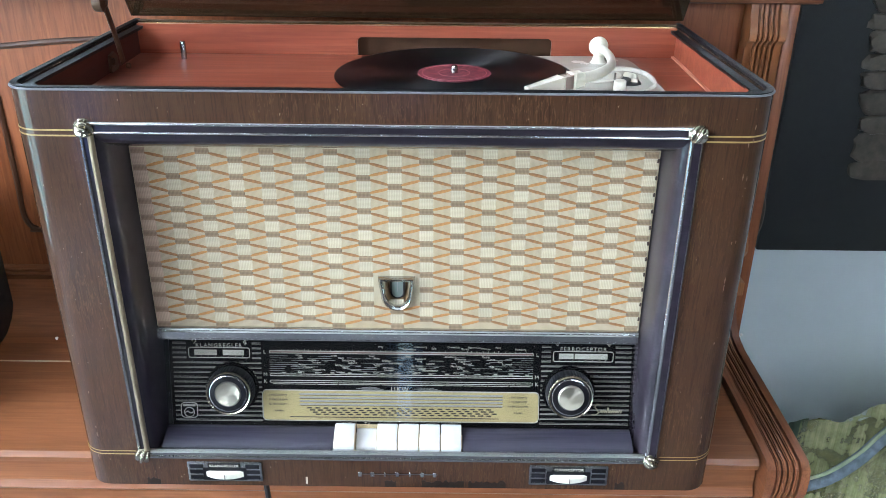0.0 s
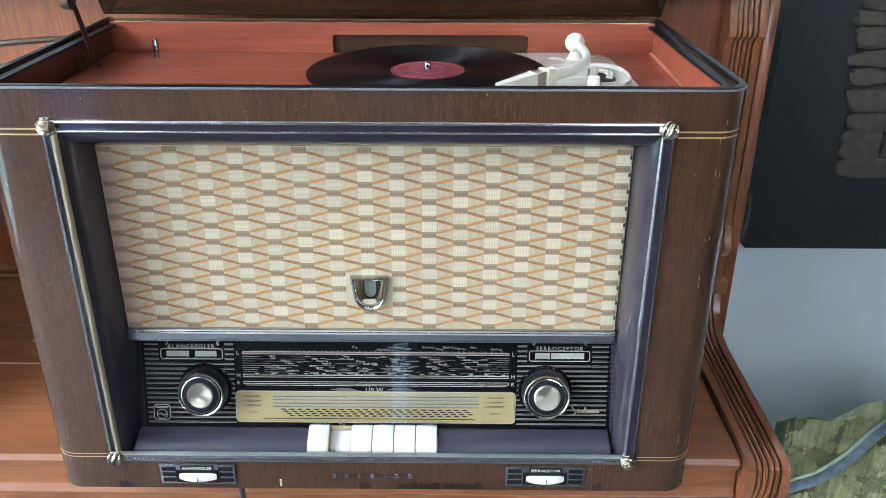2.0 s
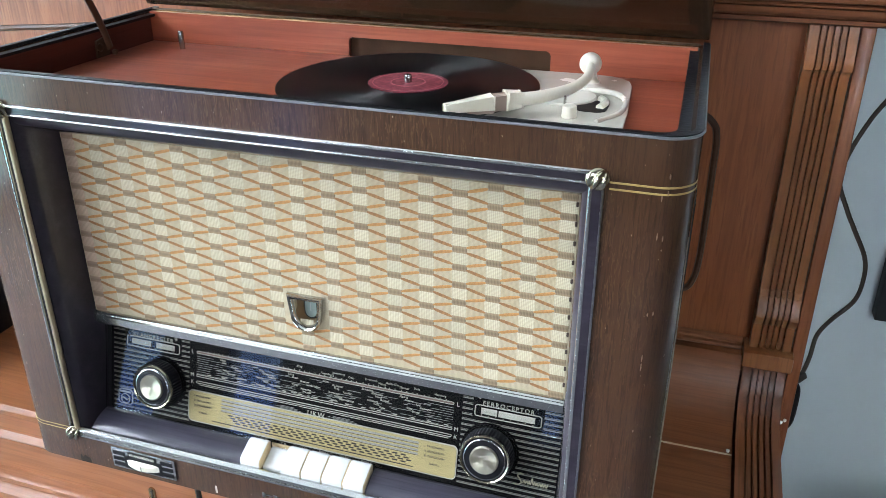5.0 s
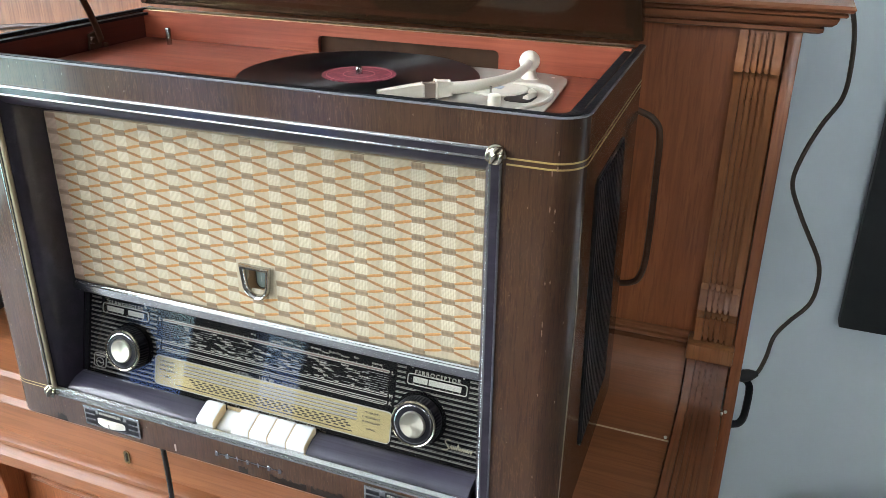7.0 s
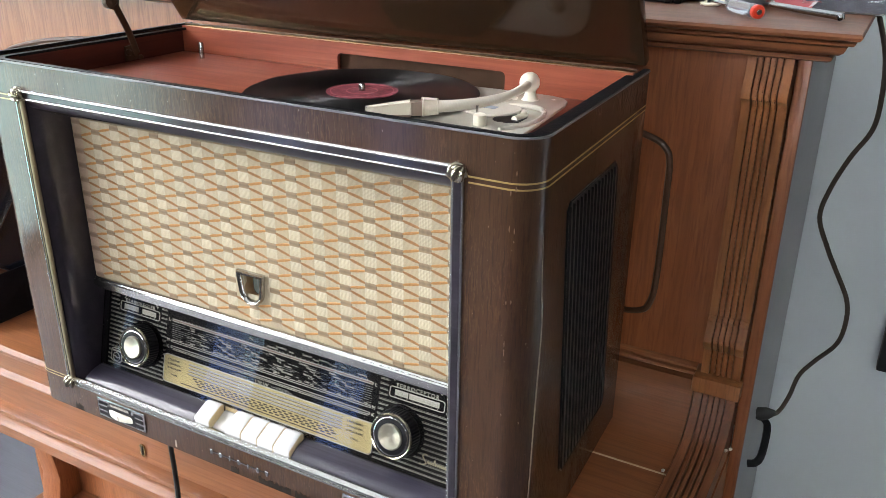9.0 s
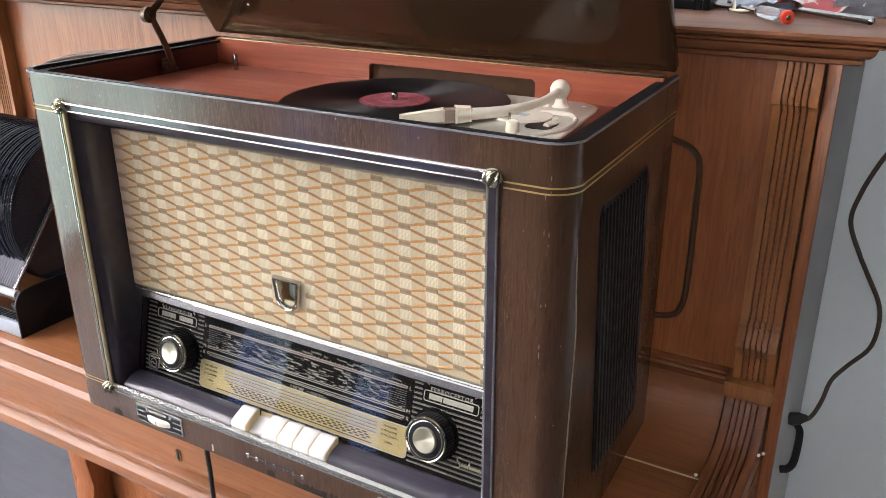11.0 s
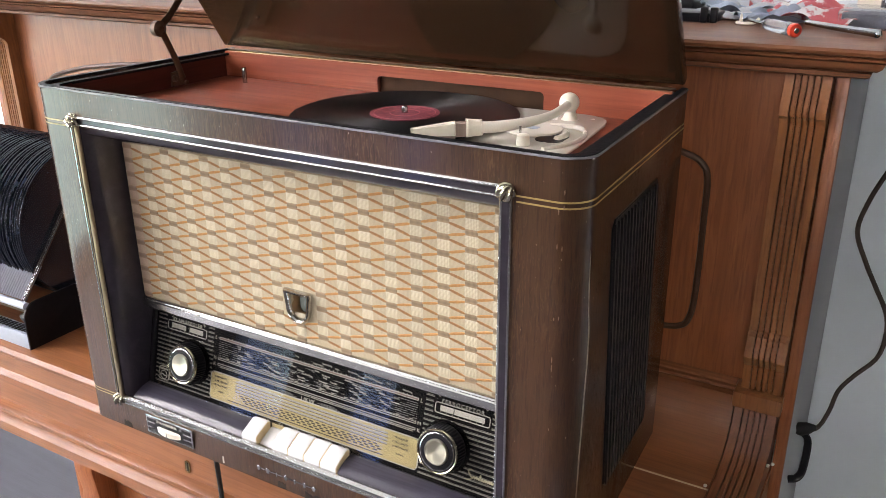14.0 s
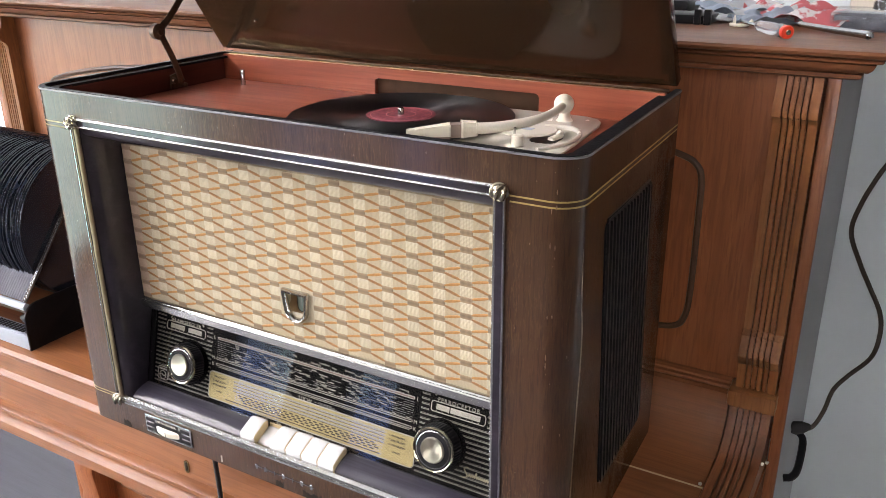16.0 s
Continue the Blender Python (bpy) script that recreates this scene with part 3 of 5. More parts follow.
# cornice and top
# Darker copy of the piano walnut: the top's weaker light is in its colour.
PIANO_TOP = wood("walnut darkened for dim light", (0.075, 0.025, 0.011), (0.15, 0.052, 0.022), (0.23, 0.09, 0.041), "x", 1.6, 0.5, 0.15, 0.2, 0.4, 0, 0.8, 0.25)
corn = [(-0.05, 1.2482), (0.0, 1.2482), (0.004, 1.2505), (0.0045, 1.2545), (0.001, 1.2555), (0.002, 1.257), (0.010, 1.258), (0.0145, 1.262), (0.0165, 1.2675), (0.0125, 1.2685), (0.0125, 1.2695), (0.022, 1.2702), (0.0235, 1.2722), (0.0215, 1.2738), (0.0185, 1.2742),
        (0.0225, 1.2752), (0.027, 1.2765), (0.029, 1.280), (0.0275, 1.2835), (0.021, 1.285), (-0.05, 1.285)]
corn = [(o, 1.285 - (1.285 - z) * 0.9) for o, z in corn]
k = bmesh.new()
rows = [[k.verts.new(q) for q in [(-0.996, 0.338 - o, z) for o, z in corn]], [k.verts.new((0.494 + o, 0.338 - o, z)) for o, z in corn], [k.verts.new((0.494 + o, 0.66, z)) for o, z in corn]]
for q, s_ in zip(rows, rows[1:]):
    for i in range(len(corn)):
        j = (i + 1) % len(corn)
        k.faces.new((q[i], q[j], s_[j], s_[i]))
k.faces.new(rows[0])
k.faces.new(rows[2][::-1])
top = box(-0.996, 0.4440, 0.388, 0.66, 1.2519, 1.285)
part("cornice", add(top, k), PIANO_TOP, piano, "moulded top with overhanging edge")
# Case sides turn grey behind the narrow brown front edge.
SIDEGREY = plain("grey case side", (0.24, 0.25, 0.255), 0.4, 0, 0.15, 25)
# case sides, bottom, lower front, legs
for x0, x1 in ((0.4665, PX1), (PX0, -0.9525)):
    part("case_side", box(x0, x1, 0.353, 0.360, 0.08, 1.2515, 0.0015), PIANO_UP, piano)
    part("case_back_side", box(x0, x1, 0.3605, 0.668, 0.08, 1.2513, 0.002), SIDEGREY, piano, "grey rear side")
part("lower_panel", box(-0.952, 0.466, 0.40, 0.42, 0.14, 0.634), PIANO_UP, piano, "upright lower panel")
part("bottom_board", box(PX0, PX1, 0.27, 0.66, 0.06, 0.1395, 0.004), PIANO, piano)
part("key_bed", box(-0.952, 0.466, 0.105, 0.372, 0.661, 0.7655), PIANO, piano)
legp = [(0.315, 0.6335), (0.315, 0.58), (0.322, 0.52), (0.332, 0.46), (0.345, 0.40), (0.352, 0.33), (0.342, 0.27), (0.350, 0.20), (0.335, 0.12), (0.31, 0.0602), (0.3995, 0.0602), (0.3995, 0.6335)]
for x0 in (0.405, -0.951):
    part("leg", prism(legp, "x", x0, x0 + 0.06, None, 0.006), PIANO_UP, piano, "curved scroll leg")
frm = curve([(-0.86, 0.398, 0.56), (-0.86, 0.398, 0.25), (-0.84, 0.398, 0.22), (-0.60, 0.398, 0.215), (0.10, 0.398, 0.215)], 6)
part("lower_moulding", tube(frm, 0.006, 8), PIANO_DEEP, piano)
part("foot", box(PX0 + 0.02, PX0 + 0.09, 0.29, 0.64, 0.0, 0.0598), PIANO, piano)
part("foot", box(PX1 - 0.09, PX1 - 0.02, 0.29, 0.64, 0.0, 0.0598), PIANO, piano)
hnd = curve([(0.4805, 0.462, 0.766), (0.491, 0.460, 0.764), (0.4965, 0.459, 0.752), (0.496, 0.456, 0.714), (0.491, 0.450, 0.702), (0.4805, 0.446, 0.699)], 6)
part("carrying_handle", tube(hnd, 0.0030, 8, None, 1.7), BLACKPL, piano, "black handle on the side")
# ---- radiogram ----
ZB, ZT = 0.797, 1.231
radio = thing("table_radiogram", (0, 0.16, SZ), "1950s brown wooden valve radio with open record-player top", "radio")
R, TAPER = 0.026, 0.029


def plan(off=0.0, y_end=0.318, x_start=0.2675, both=True):
    """The cabinet's outline in plan from the front on the right round to the slightly narrower back; off moves it outwards."""
    r, h = R + off, 0.335 + off
    a = [(x_start, -off)] + [(0.335 - R + r * math.sin(radians(t)), R - r * math.cos(radians(t))) for t in range(0, 91, 9)] + [(h - TAPER * (y_end - R), y_end)]
    return a


right = plan()
left = [(-x, y) for x, y in right][::-1]
body = strip(right, ZB, ZT - 0.002, 0.009)
body = strip(left, ZB, ZT - 0.002, 0.009, body)
body = box(-0.2675, 0.2675, 0, 0.013, 1.196, ZT - 0.002, bm=body)
body = box(-0.2675, 0.2675, 0, 0.013, ZB, 0.838, bm=body)
cab = part("cabinet", body, CABINET, radio, "dark brown grained wood, worn at the edges", 40)
part("cabinet_back", box(-0.322, 0.322, 0.306, 0.318, ZB, 1.2285), CABINET, cab)
part("cabinet_bottom", box(-0.322, 0.322, 0.0135, 0.3055, ZB, ZB + 0.012), RECESS, cab)
for x in (-0.28, 0.28):
    for y in (0.09, 0.285):
        part("foot", lathe([(0.012, 0), (0.013, 0.002), (0.011, ZB - SZ)], 20, pose(x, y, SZ)), RUBBER, radio, "round rubber foot")
# top rim: a rounded edge, a sunk black ledge inside it
ring = plan(0.0, 0.318, 0.0)
full = [(-x, y) for x, y in ring][::-1] + ring
insz = lambda o: [(p[0] * (1 - o / 0.335), o + p[1] * (1 - o / 0.318)) for p in full]
rim = strip(full, ZT - 0.0018, ZT + 0.0008, 0.006)
part("rim", rim, RIM, radio, "blue-black painted rim", 40)
ledge = strip(insz(0.0062), ZT - 0.006, ZT - 0.003, 0.012)
part("rim_ledge", ledge, RIM, radio, "sunk black ledge inside the rim", 40)
part("rim_edge_wire", tube([(x * 1.0005, y - 0.0004, ZT - 0.0012) for x, y in full], 0.0011, 6), plain("worn grey edge", (0.13, 0.13, 0.14), 0.35), radio, "worn pale edge line")

# record-player well
TF = 1.196
XI, YB = 0.3165, 0.293
part("well_floor", box(-XI, XI, 0.020, YB, TF - 0.008, TF), TRAYRED, radio, "reddish mahogany well floor")
hole = [(-0.058, 1.1962), (-0.058, 1.2125), (-0.0565, 1.2155), (-0.0535, 1.217), (0.1665, 1.217), (0.1695, 1.2155), (0.171, 1.2125), (0.171, 1.1962)]
part("well_back", prism([(-XI, 1.1962), *hole, (XI, 1.1962), (XI, 1.2305), (-XI, 1.2305)], "y", YB, YB + 0.006), TRAYRED, radio, "reddish board with a long slot")
part("slot_lining", box(-0.075, 0.188, YB + 0.0065, YB + 0.0125, TF - 0.02, 1.2285), SLOTDARK, radio, "dark wood behind the slot")
# The left and front walls carry their shade in the colour.
part("well_side", box(-XI - 0.005, -XI, 0.022, YB, TF, 1.2265), TRAYSHADE, radio)
part("well_side", box(XI, XI + 0.005, 0.022, YB, TF, 1.2265), TRAYRED, radio)
part("well_front", box(-XI, XI, 0.0145, 0.0198, TF, 1.2265), TRAYSHADE, radio)
part("well_fillet", box(XI - 0.003, XI, 0.022, YB, TF + 0.0001, TF + 0.002), plain("pale glue line", (0.45, 0.18, 0.11), 0.5), radio)
part("rest_pin", lathe([(0.0032, 0), (0.0032, 0.0195), (0.0028, 0.0205)], 16, pose(-0.256, 0.264, TF)), STEEL, radio, "short steel pin")

# lid, propped open by a folding stay
_c, _s = math.cos(radians(57)), math.sin(radians(57))


def lidspace(bm):
    """Lid space: x, the way from the hinge to the free edge, and the way out of its inner face."""
    bm.transform(Matrix(((1, 0, 0, 0), (0, -_c, -_s, 0.304), (0, _s, -_c, 1.2345), (0, 0, 0, 1))))
    return bm


lid = part("lid", lidspace(prism([(0.326, 0.002)] + [(0.304 + 0.022 * math.cos(radians(a)), 0.293 + 0.022 * math.sin(radians(a))) for a in range(0, 91, 15)] + [(-0.304 - 0.022 * math.sin(radians(a)), 0.293 + 0.022 * math.cos(radians(a))) for a in range(0, 91, 15)] + [(-0.326, 0.002)], "z", -0.016, 0.0, None, 0.003)), LIDWOOD, radio, "glossy dark open lid")
part("lid_bumper", lidspace(lathe([(0.0018, 0), (0.0021, 0.0008), (0.0012, 0.002)], 14, pose(-0.232, 0.056, 0.0))), STEEL, lid, "small screw")
hb = tube([(-0.318, 0.3015, 1.2325), (0.318, 0.3015, 1.2325)], 0.0012, 8)
hinge = part("piano_hinge", hb, BRONZE, radio, "long brass hinge")
for i in range(12):
    x = -0.312 + i * 0.0522
    part("hinge_leaf", box(x, x + 0.0492, 0.2975, 0.2998, 1.2306, 1.2313), BRASS, hinge)
stay = part("stay_arm", tube(curve([(-0.3015, 0.197, 1.208), (-0.3015, 0.188, 1.235), (-0.3015, 0.170, 1.274)], 4), 0.0021, 10, None, 2.3), BRONZE, radio, "bronze folding stay")
part("stay_upper", tube(curve([(-0.3065, 0.170, 1.274), (-0.3065, 0.195, 1.292), (-0.3065, 0.236, 1.332)], 4), 0.0021, 10, None, 2.3), BRONZE, stay)
rot = pose(0, 0, 0, 0, 90, 0)
part("stay_joint", lathe([(0.009, -0.006), (0.010, -0.004), (0.010, 0.003), (0.006, 0.0045), (0.004, 0.006)], 24, Matrix.Translation((-0.304, 0.169, 1.275)) @ rot), BRONZE, stay)
part("stay_foot", prism([(0.186, 1.198), (0.206, 1.198), (0.207, 1.212), (0.2, 1.218), (0.188, 1.216)], "x", -0.3135, -0.3105), BRONZE, stay)
part("stay_screw", lathe([(0.0042, 0), (0.0045, 0.002), (0.003, 0.004)], 16, Matrix.Translation((-0.3105, 0.190, 1.209)) @ rot), BRONZE, stay)
part("stay_screw", lathe([(0.003, 0), (0.003, 0.003), (0.002, 0.004)], 16, Matrix.Translation((-0.2985, 0.198, 1.2035)) @ rot), BRONZE, stay)

# record-player deck: plate, platter, controls, pick-up arm
TP = 1.1995
deckp = [(0.0, 0.040), (0.0, 0.26), (0.012, 0.278), (0.215, 0.284), (0.236, 0.282), (0.249, 0.276), (0.257, 0.266), (0.261, 0.250), (0.268, 0.16), (0.272, 0.06), (0.262, 0.040)]
deck = part("deck_plate", prism(deckp, "z", TF + 0.0002, TP, None, 0.0012), PLATEWHITE, radio, "cream turntable plate with rounded corners")
REC = (0.056, 0.178)
part("platter", lathe([(0.100, TP), (0.103, TP + 0.0005), (0.103, TP + 0.0022), (0.10, TP + 0.0026)], 64, pose(*REC, 0)), RUBBER, deck, "black platter")
part("spindle", lathe([(0.0036, 1.2015), (0.0036, 1.2095), (0.003, 1.2115), (0.001, 1.212)], 20, pose(*REC, 0)), STEEL, deck, "steel spindle")
part("speed_dial", lathe([(0.030, TP), (0.0305, TP + 0.0008), (0.029, TP + 0.002), (0.012, TP + 0.0024)], 48, pose(0.206, 0.190, 0)), PLATEWHITE, deck, "round cream dial")
part("dial_mark", box(0.197, 0.211, 0.184, 0.194, TP + 0.0022, TP + 0.0028, 0.0003, 1), BLUEGREY, deck)
part("control_recess", prism(rounded(0.222, 0.250, 0.148, 0.184, 0.010), "z", TP, TP + 0.0006), BLACKPL, deck)
part("control_lever", lathe([(0.0062, TP), (0.0066, TP + 0.001), (0.0060, TP + 0.010), (0.0045, TP + 0.011)], 28, pose(0.222, 0.128, 0)), IVORY, deck, "small ivory control knob")
part("lever_pin", lathe([(0.0012, TP + 0.010), (0.0012, TP + 0.017)], 10, pose(0.217, 0.132, 0)), STEEL, deck)
part("control_tab", tube(curve([(0.243, 0.160, TP + 0.001), (0.246, 0.176, TP + 0.002), (0.240, 0.190, TP + 0.001)], 5), 0.0035, 10), IVORY, deck)
part("guard_ridge", tube(curve([(0.214, 0.214, TP + 0.0008), (0.246, 0.212, TP + 0.002), (0.262, 0.188, TP + 0.002), (0.262, 0.150, TP + 0.0014), (0.246, 0.12, TP + 0.0004)], 6), 0.0026, 8), PLATEWHITE, deck)
arm = part("pickup_arm", tube(curve([(0.219, 0.250, 1.2172), (0.2230, 0.225, 1.2172), (0.2235, 0.195, 1.2162), (0.216, 0.160, 1.2155), (0.196, 0.130, 1.2145), (0.170, 0.112, 1.2135)], 7),
                                 [0.0046] * 15 + [0.0046 + 0.00009 * i for i in range(21)], 14, None, 0.95), IVORY, radio, "curved ivory pick-up arm")
ball = lathe([(0.0108 * math.sin(radians(a)), -0.0108 * math.cos(radians(a))) for a in range(6, 180, 12)], 32, pose(0.219, 0.251, 1.2178))
part("arm_pivot", ball, IVORY, arm, "ivory pivot ball")
part("arm_post", lathe([(0.0095, TP), (0.0075, TP + 0.002), (0.0060, TP + 0.006), (0.0056, 1.213)], 24, pose(0.220, 0.252, 0)), IVORY, arm)
d = Vector((-0.83, -0.55, -0.045)).normalized()
p0 = Vector((0.170, 0.112, 1.2135))


def head(a, b, w0, w1, h0, h1, bev, dz=0.0):
    k = bmesh.new()
    bmesh.ops.create_cube(k, size=1)
    s = Vector((-d.y, d.x, 0)).normalized()
    for v in k.verts:
        f = v.co.x + 0.5
        w, h = w0 + (w1 - w0) * f, h0 + (h1 - h0) * f
        v.co = p0 + d * (a + (b - a) * f) + s * v.co.y * w + Vector((0, 0, v.co.z * h - f * (h0 - h1) * 0.2 + dz))
    bmesh.ops.bevel(k, geom=k.edges[:], offset=bev, segments=3, affect="EDGES", profile=0.5)
    return k


part("arm_socket", head(-0.013, -0.0002, 0.0098, 0.0122, 0.0098, 0.0118, 0.0018), IVORY, arm, "flared ivory end of the arm")
part("arm_collar", head(0.0, 0.0125, 0.0112, 0.0116, 0.0105, 0.0105, 0.0012, -0.0004), TAUPE, arm, "taupe collar")
part("pickup_head", head(0.0127, 0.054, 0.0126, 0.0076, 0.0098, 0.0048, 0.0011, 0.0006), IVORY, arm, "tapered ivory pick-up head")
part("stylus_block", head(0.0127, 0.034, 0.0100, 0.0080, 0.0036, 0.0024, 0.0006, -0.0058), TAUPE, arm)
part("stylus", head(0.030, 0.033, 0.0016, 0.0012, 0.0036, 0.0030, 0.0003, -0.0066), INKBLACK, arm)

record = thing("gramophone_record", (*REC, TP + 0.0026), "black shellac record with maroon label on the turntable", "record")
z0 = TP + 0.0027
part("disc", lathe([(0.0125, z0), (0.123, z0), (0.1265, z0 + 0.0008), (0.124, z0 + 0.0018), (0.048, z0 + 0.0016), (0.0468, z0 + 0.0012), (0.004, z0 + 0.0014)], 128, pose(*REC, 0)), VINYL, record)
part("label", lathe([(0.0385, z0 + 0.0013), (0.0385, z0 + 0.0019), (0.004, z0 + 0.0019)], 64, pose(*REC, 0)), LABELRED, record, "maroon paper label")
for r in (0.034, 0.0165):
    part("label_ring", lathe([(r + 0.0004, z0 + 0.0018), (r + 0.0004, z0 + 0.0021), (r - 0.0004, z0 + 0.0021), (r - 0.0004, z0 + 0.0018)], 64, pose(*REC, 0)), plain("pink print", (0.42, 0.15, 0.16), 0.5), record)

# front: sloping dark recess, trims, corner knots
CX, CZ0, CZ1, CY = 0.2495, 0.969, 1.164, 0.045


def quadbox(a, b, c, e, t, bm=None):
    """A board through four corners, t thick away from the viewer's side."""
    k = bmesh.new()
    v = [Vector(p) for p in (a, b, c, e)]
    n = (v[1] - v[0]).cross(v[2] - v[0]).normalized() * t
    f = [k.verts.new(p) for p in v]
    g = [k.verts.new(p + n) for p in v]
    k.faces.new(f)
    k.faces.new(g[::-1])
    for i in range(4):
        j = (i + 1) % 4
        k.faces.new((f[i], g[i], g[j], f[j]))
    return add(bm, k)


OX, OT, OB = 0.2665, 1.192, 0.8385


def slope_side(s):
    """The concave upright side of the recess."""
    prof = [(OX, 0.001), (0.2585, 0.004), (0.2545, 0.012), (0.2525, 0.026), (CX + 0.0005, 0.050), (CX + 0.0005, 0.075), (OX, 0.075)]
    return prism([(s * x, y) for x, y in prof], "z", OB, OT)


part("recess_side", slope_side(1), RECESS, radio, "dark glossy sloping side", 60)
part("recess_side", slope_side(-1), RECESS, radio, "dark glossy sloping side", 60)
tp = [(0.001, OT + 0.004), (0.004, 1.183), (0.012, 1.177), (0.028, 1.170), (0.050, CZ1), (0.075, CZ1), (0.075, OT + 0.003)]
part("recess_top", prism(tp, "x", -0.2662, 0.2662), RECESS, radio, "dark glossy sloping head", 60)
sill = [(0.0015, 0.8385), (0.0030, 0.8412), (0.0080, 0.8458), (0.0140, 0.8490), (0.021, 0.8510), (0.028, 0.8519), (0.0335, 0.8520), (0.036, 0.850), (0.036, 0.8385)]
for a, b in ((-0.2495, -0.0690), (0.0690, 0.2495)):
    part("sill", prism(sill, "x", a, b), SILL, radio, "dark rounded sill", 60)
part("sill_bed", box(-0.0688, 0.0688, 0.0135, 0.036, 0.8386, 0.8395), KEYCREAM, radio)


def trim_bar(a, b, up, outer=0.0018, inner=0.0012, tone=None):
    """Silver, black and silver beads side by side; up points outwards."""
    a, b, up = Vector(a), Vector(b), Vector(up)
    main = part("trim", tube([a + up * 0.0040, b + up * 0.0040], outer, 10), CHROME, radio, "silvered trim with a black groove")
    part("bead", tube([a - up * 0.0042, b - up * 0.0042], inner, 10), tone or CHROME, main)
    y = Vector((0, 0.0006, 0))
    part("groove", quadbox(a + up * 0.0034 + y, b + up * 0.0034 + y, b - up * 0.0034 + y, a - up * 0.0034 + y, 0.0025), RECESS, main)


TX, TZ1, TZ0 = 0.2675, 1.196, 0.838
trim_bar((-TX, -0.001, TZ1), (TX, -0.001, TZ1), (0, 0, 1))
trim_bar((-TX, -0.001, TZ0), (-TX, -0.001, TZ1), (-1, 0, 0), 0.0016, 0.0028, TANCHROME)
trim_bar((TX, -0.001, TZ0), (TX, -0.001, TZ1), (1, 0, 0), 0.0016, 0.0022)
bt = part("lower_trim", prism([(0.0, 0.832), (-0.0022, 0.834), (-0.0026, 0.8365), (-0.001, 0.8372), (-0.001, 0.8384), (-0.0028, 0.839), (-0.0032, 0.8425), (0.001, 0.8445), (0.0045, 0.8435), (0.0045, 0.832)], "x", -TX, TX), CHROME, radio, "broad silvered lower trim")


def knot(x, z, s):
    """A small ball with twisted ribs at a corner of the trim."""
    k = bmesh.new()
    bmesh.ops.create_uvsphere(k, u_segments=72, v_segments=20, radius=1)
    for v in k.verts:
        q = v.co.copy()
        a = math.atan2(q.y, q.x)
        r = 0.70 + 0.46 * abs(math.sin(3 * a + 1.8 * q.z))
        v.co = Vector((q.x * r, q.y * r, q.z * 1.12)) * 0.0079
    k.transform(Matrix.Translation((x, -0.002, z)) @ Matrix.Rotation(radians(45 * s), 4, "Y"))
    return k


for x, z, s in ((-TX, TZ1, -1), (TX, TZ1, 1), (-TX, TZ0, 1), (TX, TZ0, -1)):
    part("corner_knot", knot(x, z, s), KNOTMETAL, radio, "twisted silver-gilt corner knot", 60)
line = plan(0.0003, 0.316, 0.276)
for sgn in (1, -1):
    pth = line if sgn > 0 else [(-x, y) for x, y in line][::-1]
    for z in (1.1935, 1.1885, 0.8418, 0.8378):
        if z < 1:
            q = [p_ for p_ in line if p_[1] < 0.03]
            pth = q if sgn > 0 else [(-x, y) for x, y in q][::-1]
        h = 0.0007 if z > 1 else 0.0004
        part("pinstripe", strip(pth, z - h, z + h, 0.0004), GOLDLINE, cab, "thin gold line")

# side louvres, leaning with the tapered sides
for sgn in (1, -1):
    def onside(k):
        for v in k.verts:
            v.co.y += 0.112 * (1.159 - v.co.z)
            v.co.x = sgn * (0.335 - TAPER * (v.co.y - R) + v.co.x)
        return k


    lp = [(0.0730, 0.862), (0.0730, 1.150), (0.0800, 1.158), (0.2140, 1.158), (0.2215, 1.150), (0.2215, 0.862), (0.2140, 0.855), (0.0800, 0.855)]
    gr = part("side_grille", onside(prism(lp, "x", -0.0010, 0.0004)), RIM, radio, "black louvred side grille")
    for i in range(14):
        y = 0.0775 + i * 0.0102
        part("louvre", onside(prism([(y, 0.860), (y, 1.154), (y + 0.0032, 1.154), (y + 0.0050, 0.860)], "x", 0.0002, 0.0026)), LOUVRE, gr)
    part("grille_edge", onside(tube([(0.0006, y, z) for y, z in lp + lp[:1]], 0.0011, 6)), RIM, gr)
# ---- speaker cloth ----
HX, HZ0, HZ1 = 0.0118, 0.9985, 1.0272     # opening for the tuning eye
weave = box(-CX, -HX, CY, CY + 0.004, CZ0, CZ1)
weave = box(HX, CX, CY, CY + 0.004, CZ0, CZ1, bm=weave)
weave = box(-HX, HX, CY, CY + 0.004, CZ0, HZ0, bm=weave)
weave = box(-HX, HX, CY, CY + 0.004, HZ1, CZ1, bm=weave)
cloth = part("speaker_cloth", weave, CLOTHBASE, radio, "cream woven cloth with orange zigzag cords", 0)
PX, PZ = 0.0302, 0.01715
pw, bh = 0.0070, 0.0032
GW = PX - 2 * pw


def pad(w, h, d, puff):
    k = bmesh.new()
    bmesh.ops.create_grid(k, x_segments=4, y_segments=4, size=1)
    for v in k.verts:
        for ax in (0, 1):
            if 0.3 < abs(v.co[ax]) < 0.7:
                v.co[ax] = math.copysign(0.9, v.co[ax])
        e = max(abs(v.co.x), abs(v.co.y))
        f = (1 - abs(v.co.x) ** 4) * (1 - abs(v.co.y) ** 4)
        v.co = Vector((v.co.x * w, -d - puff * f if e < 0.99 else 0.0, v.co.y * h))
    me = bpy.data.meshes.new("pad")
    k.to_mesh(me)
    k.free()
    me.shade_smooth()
    return me


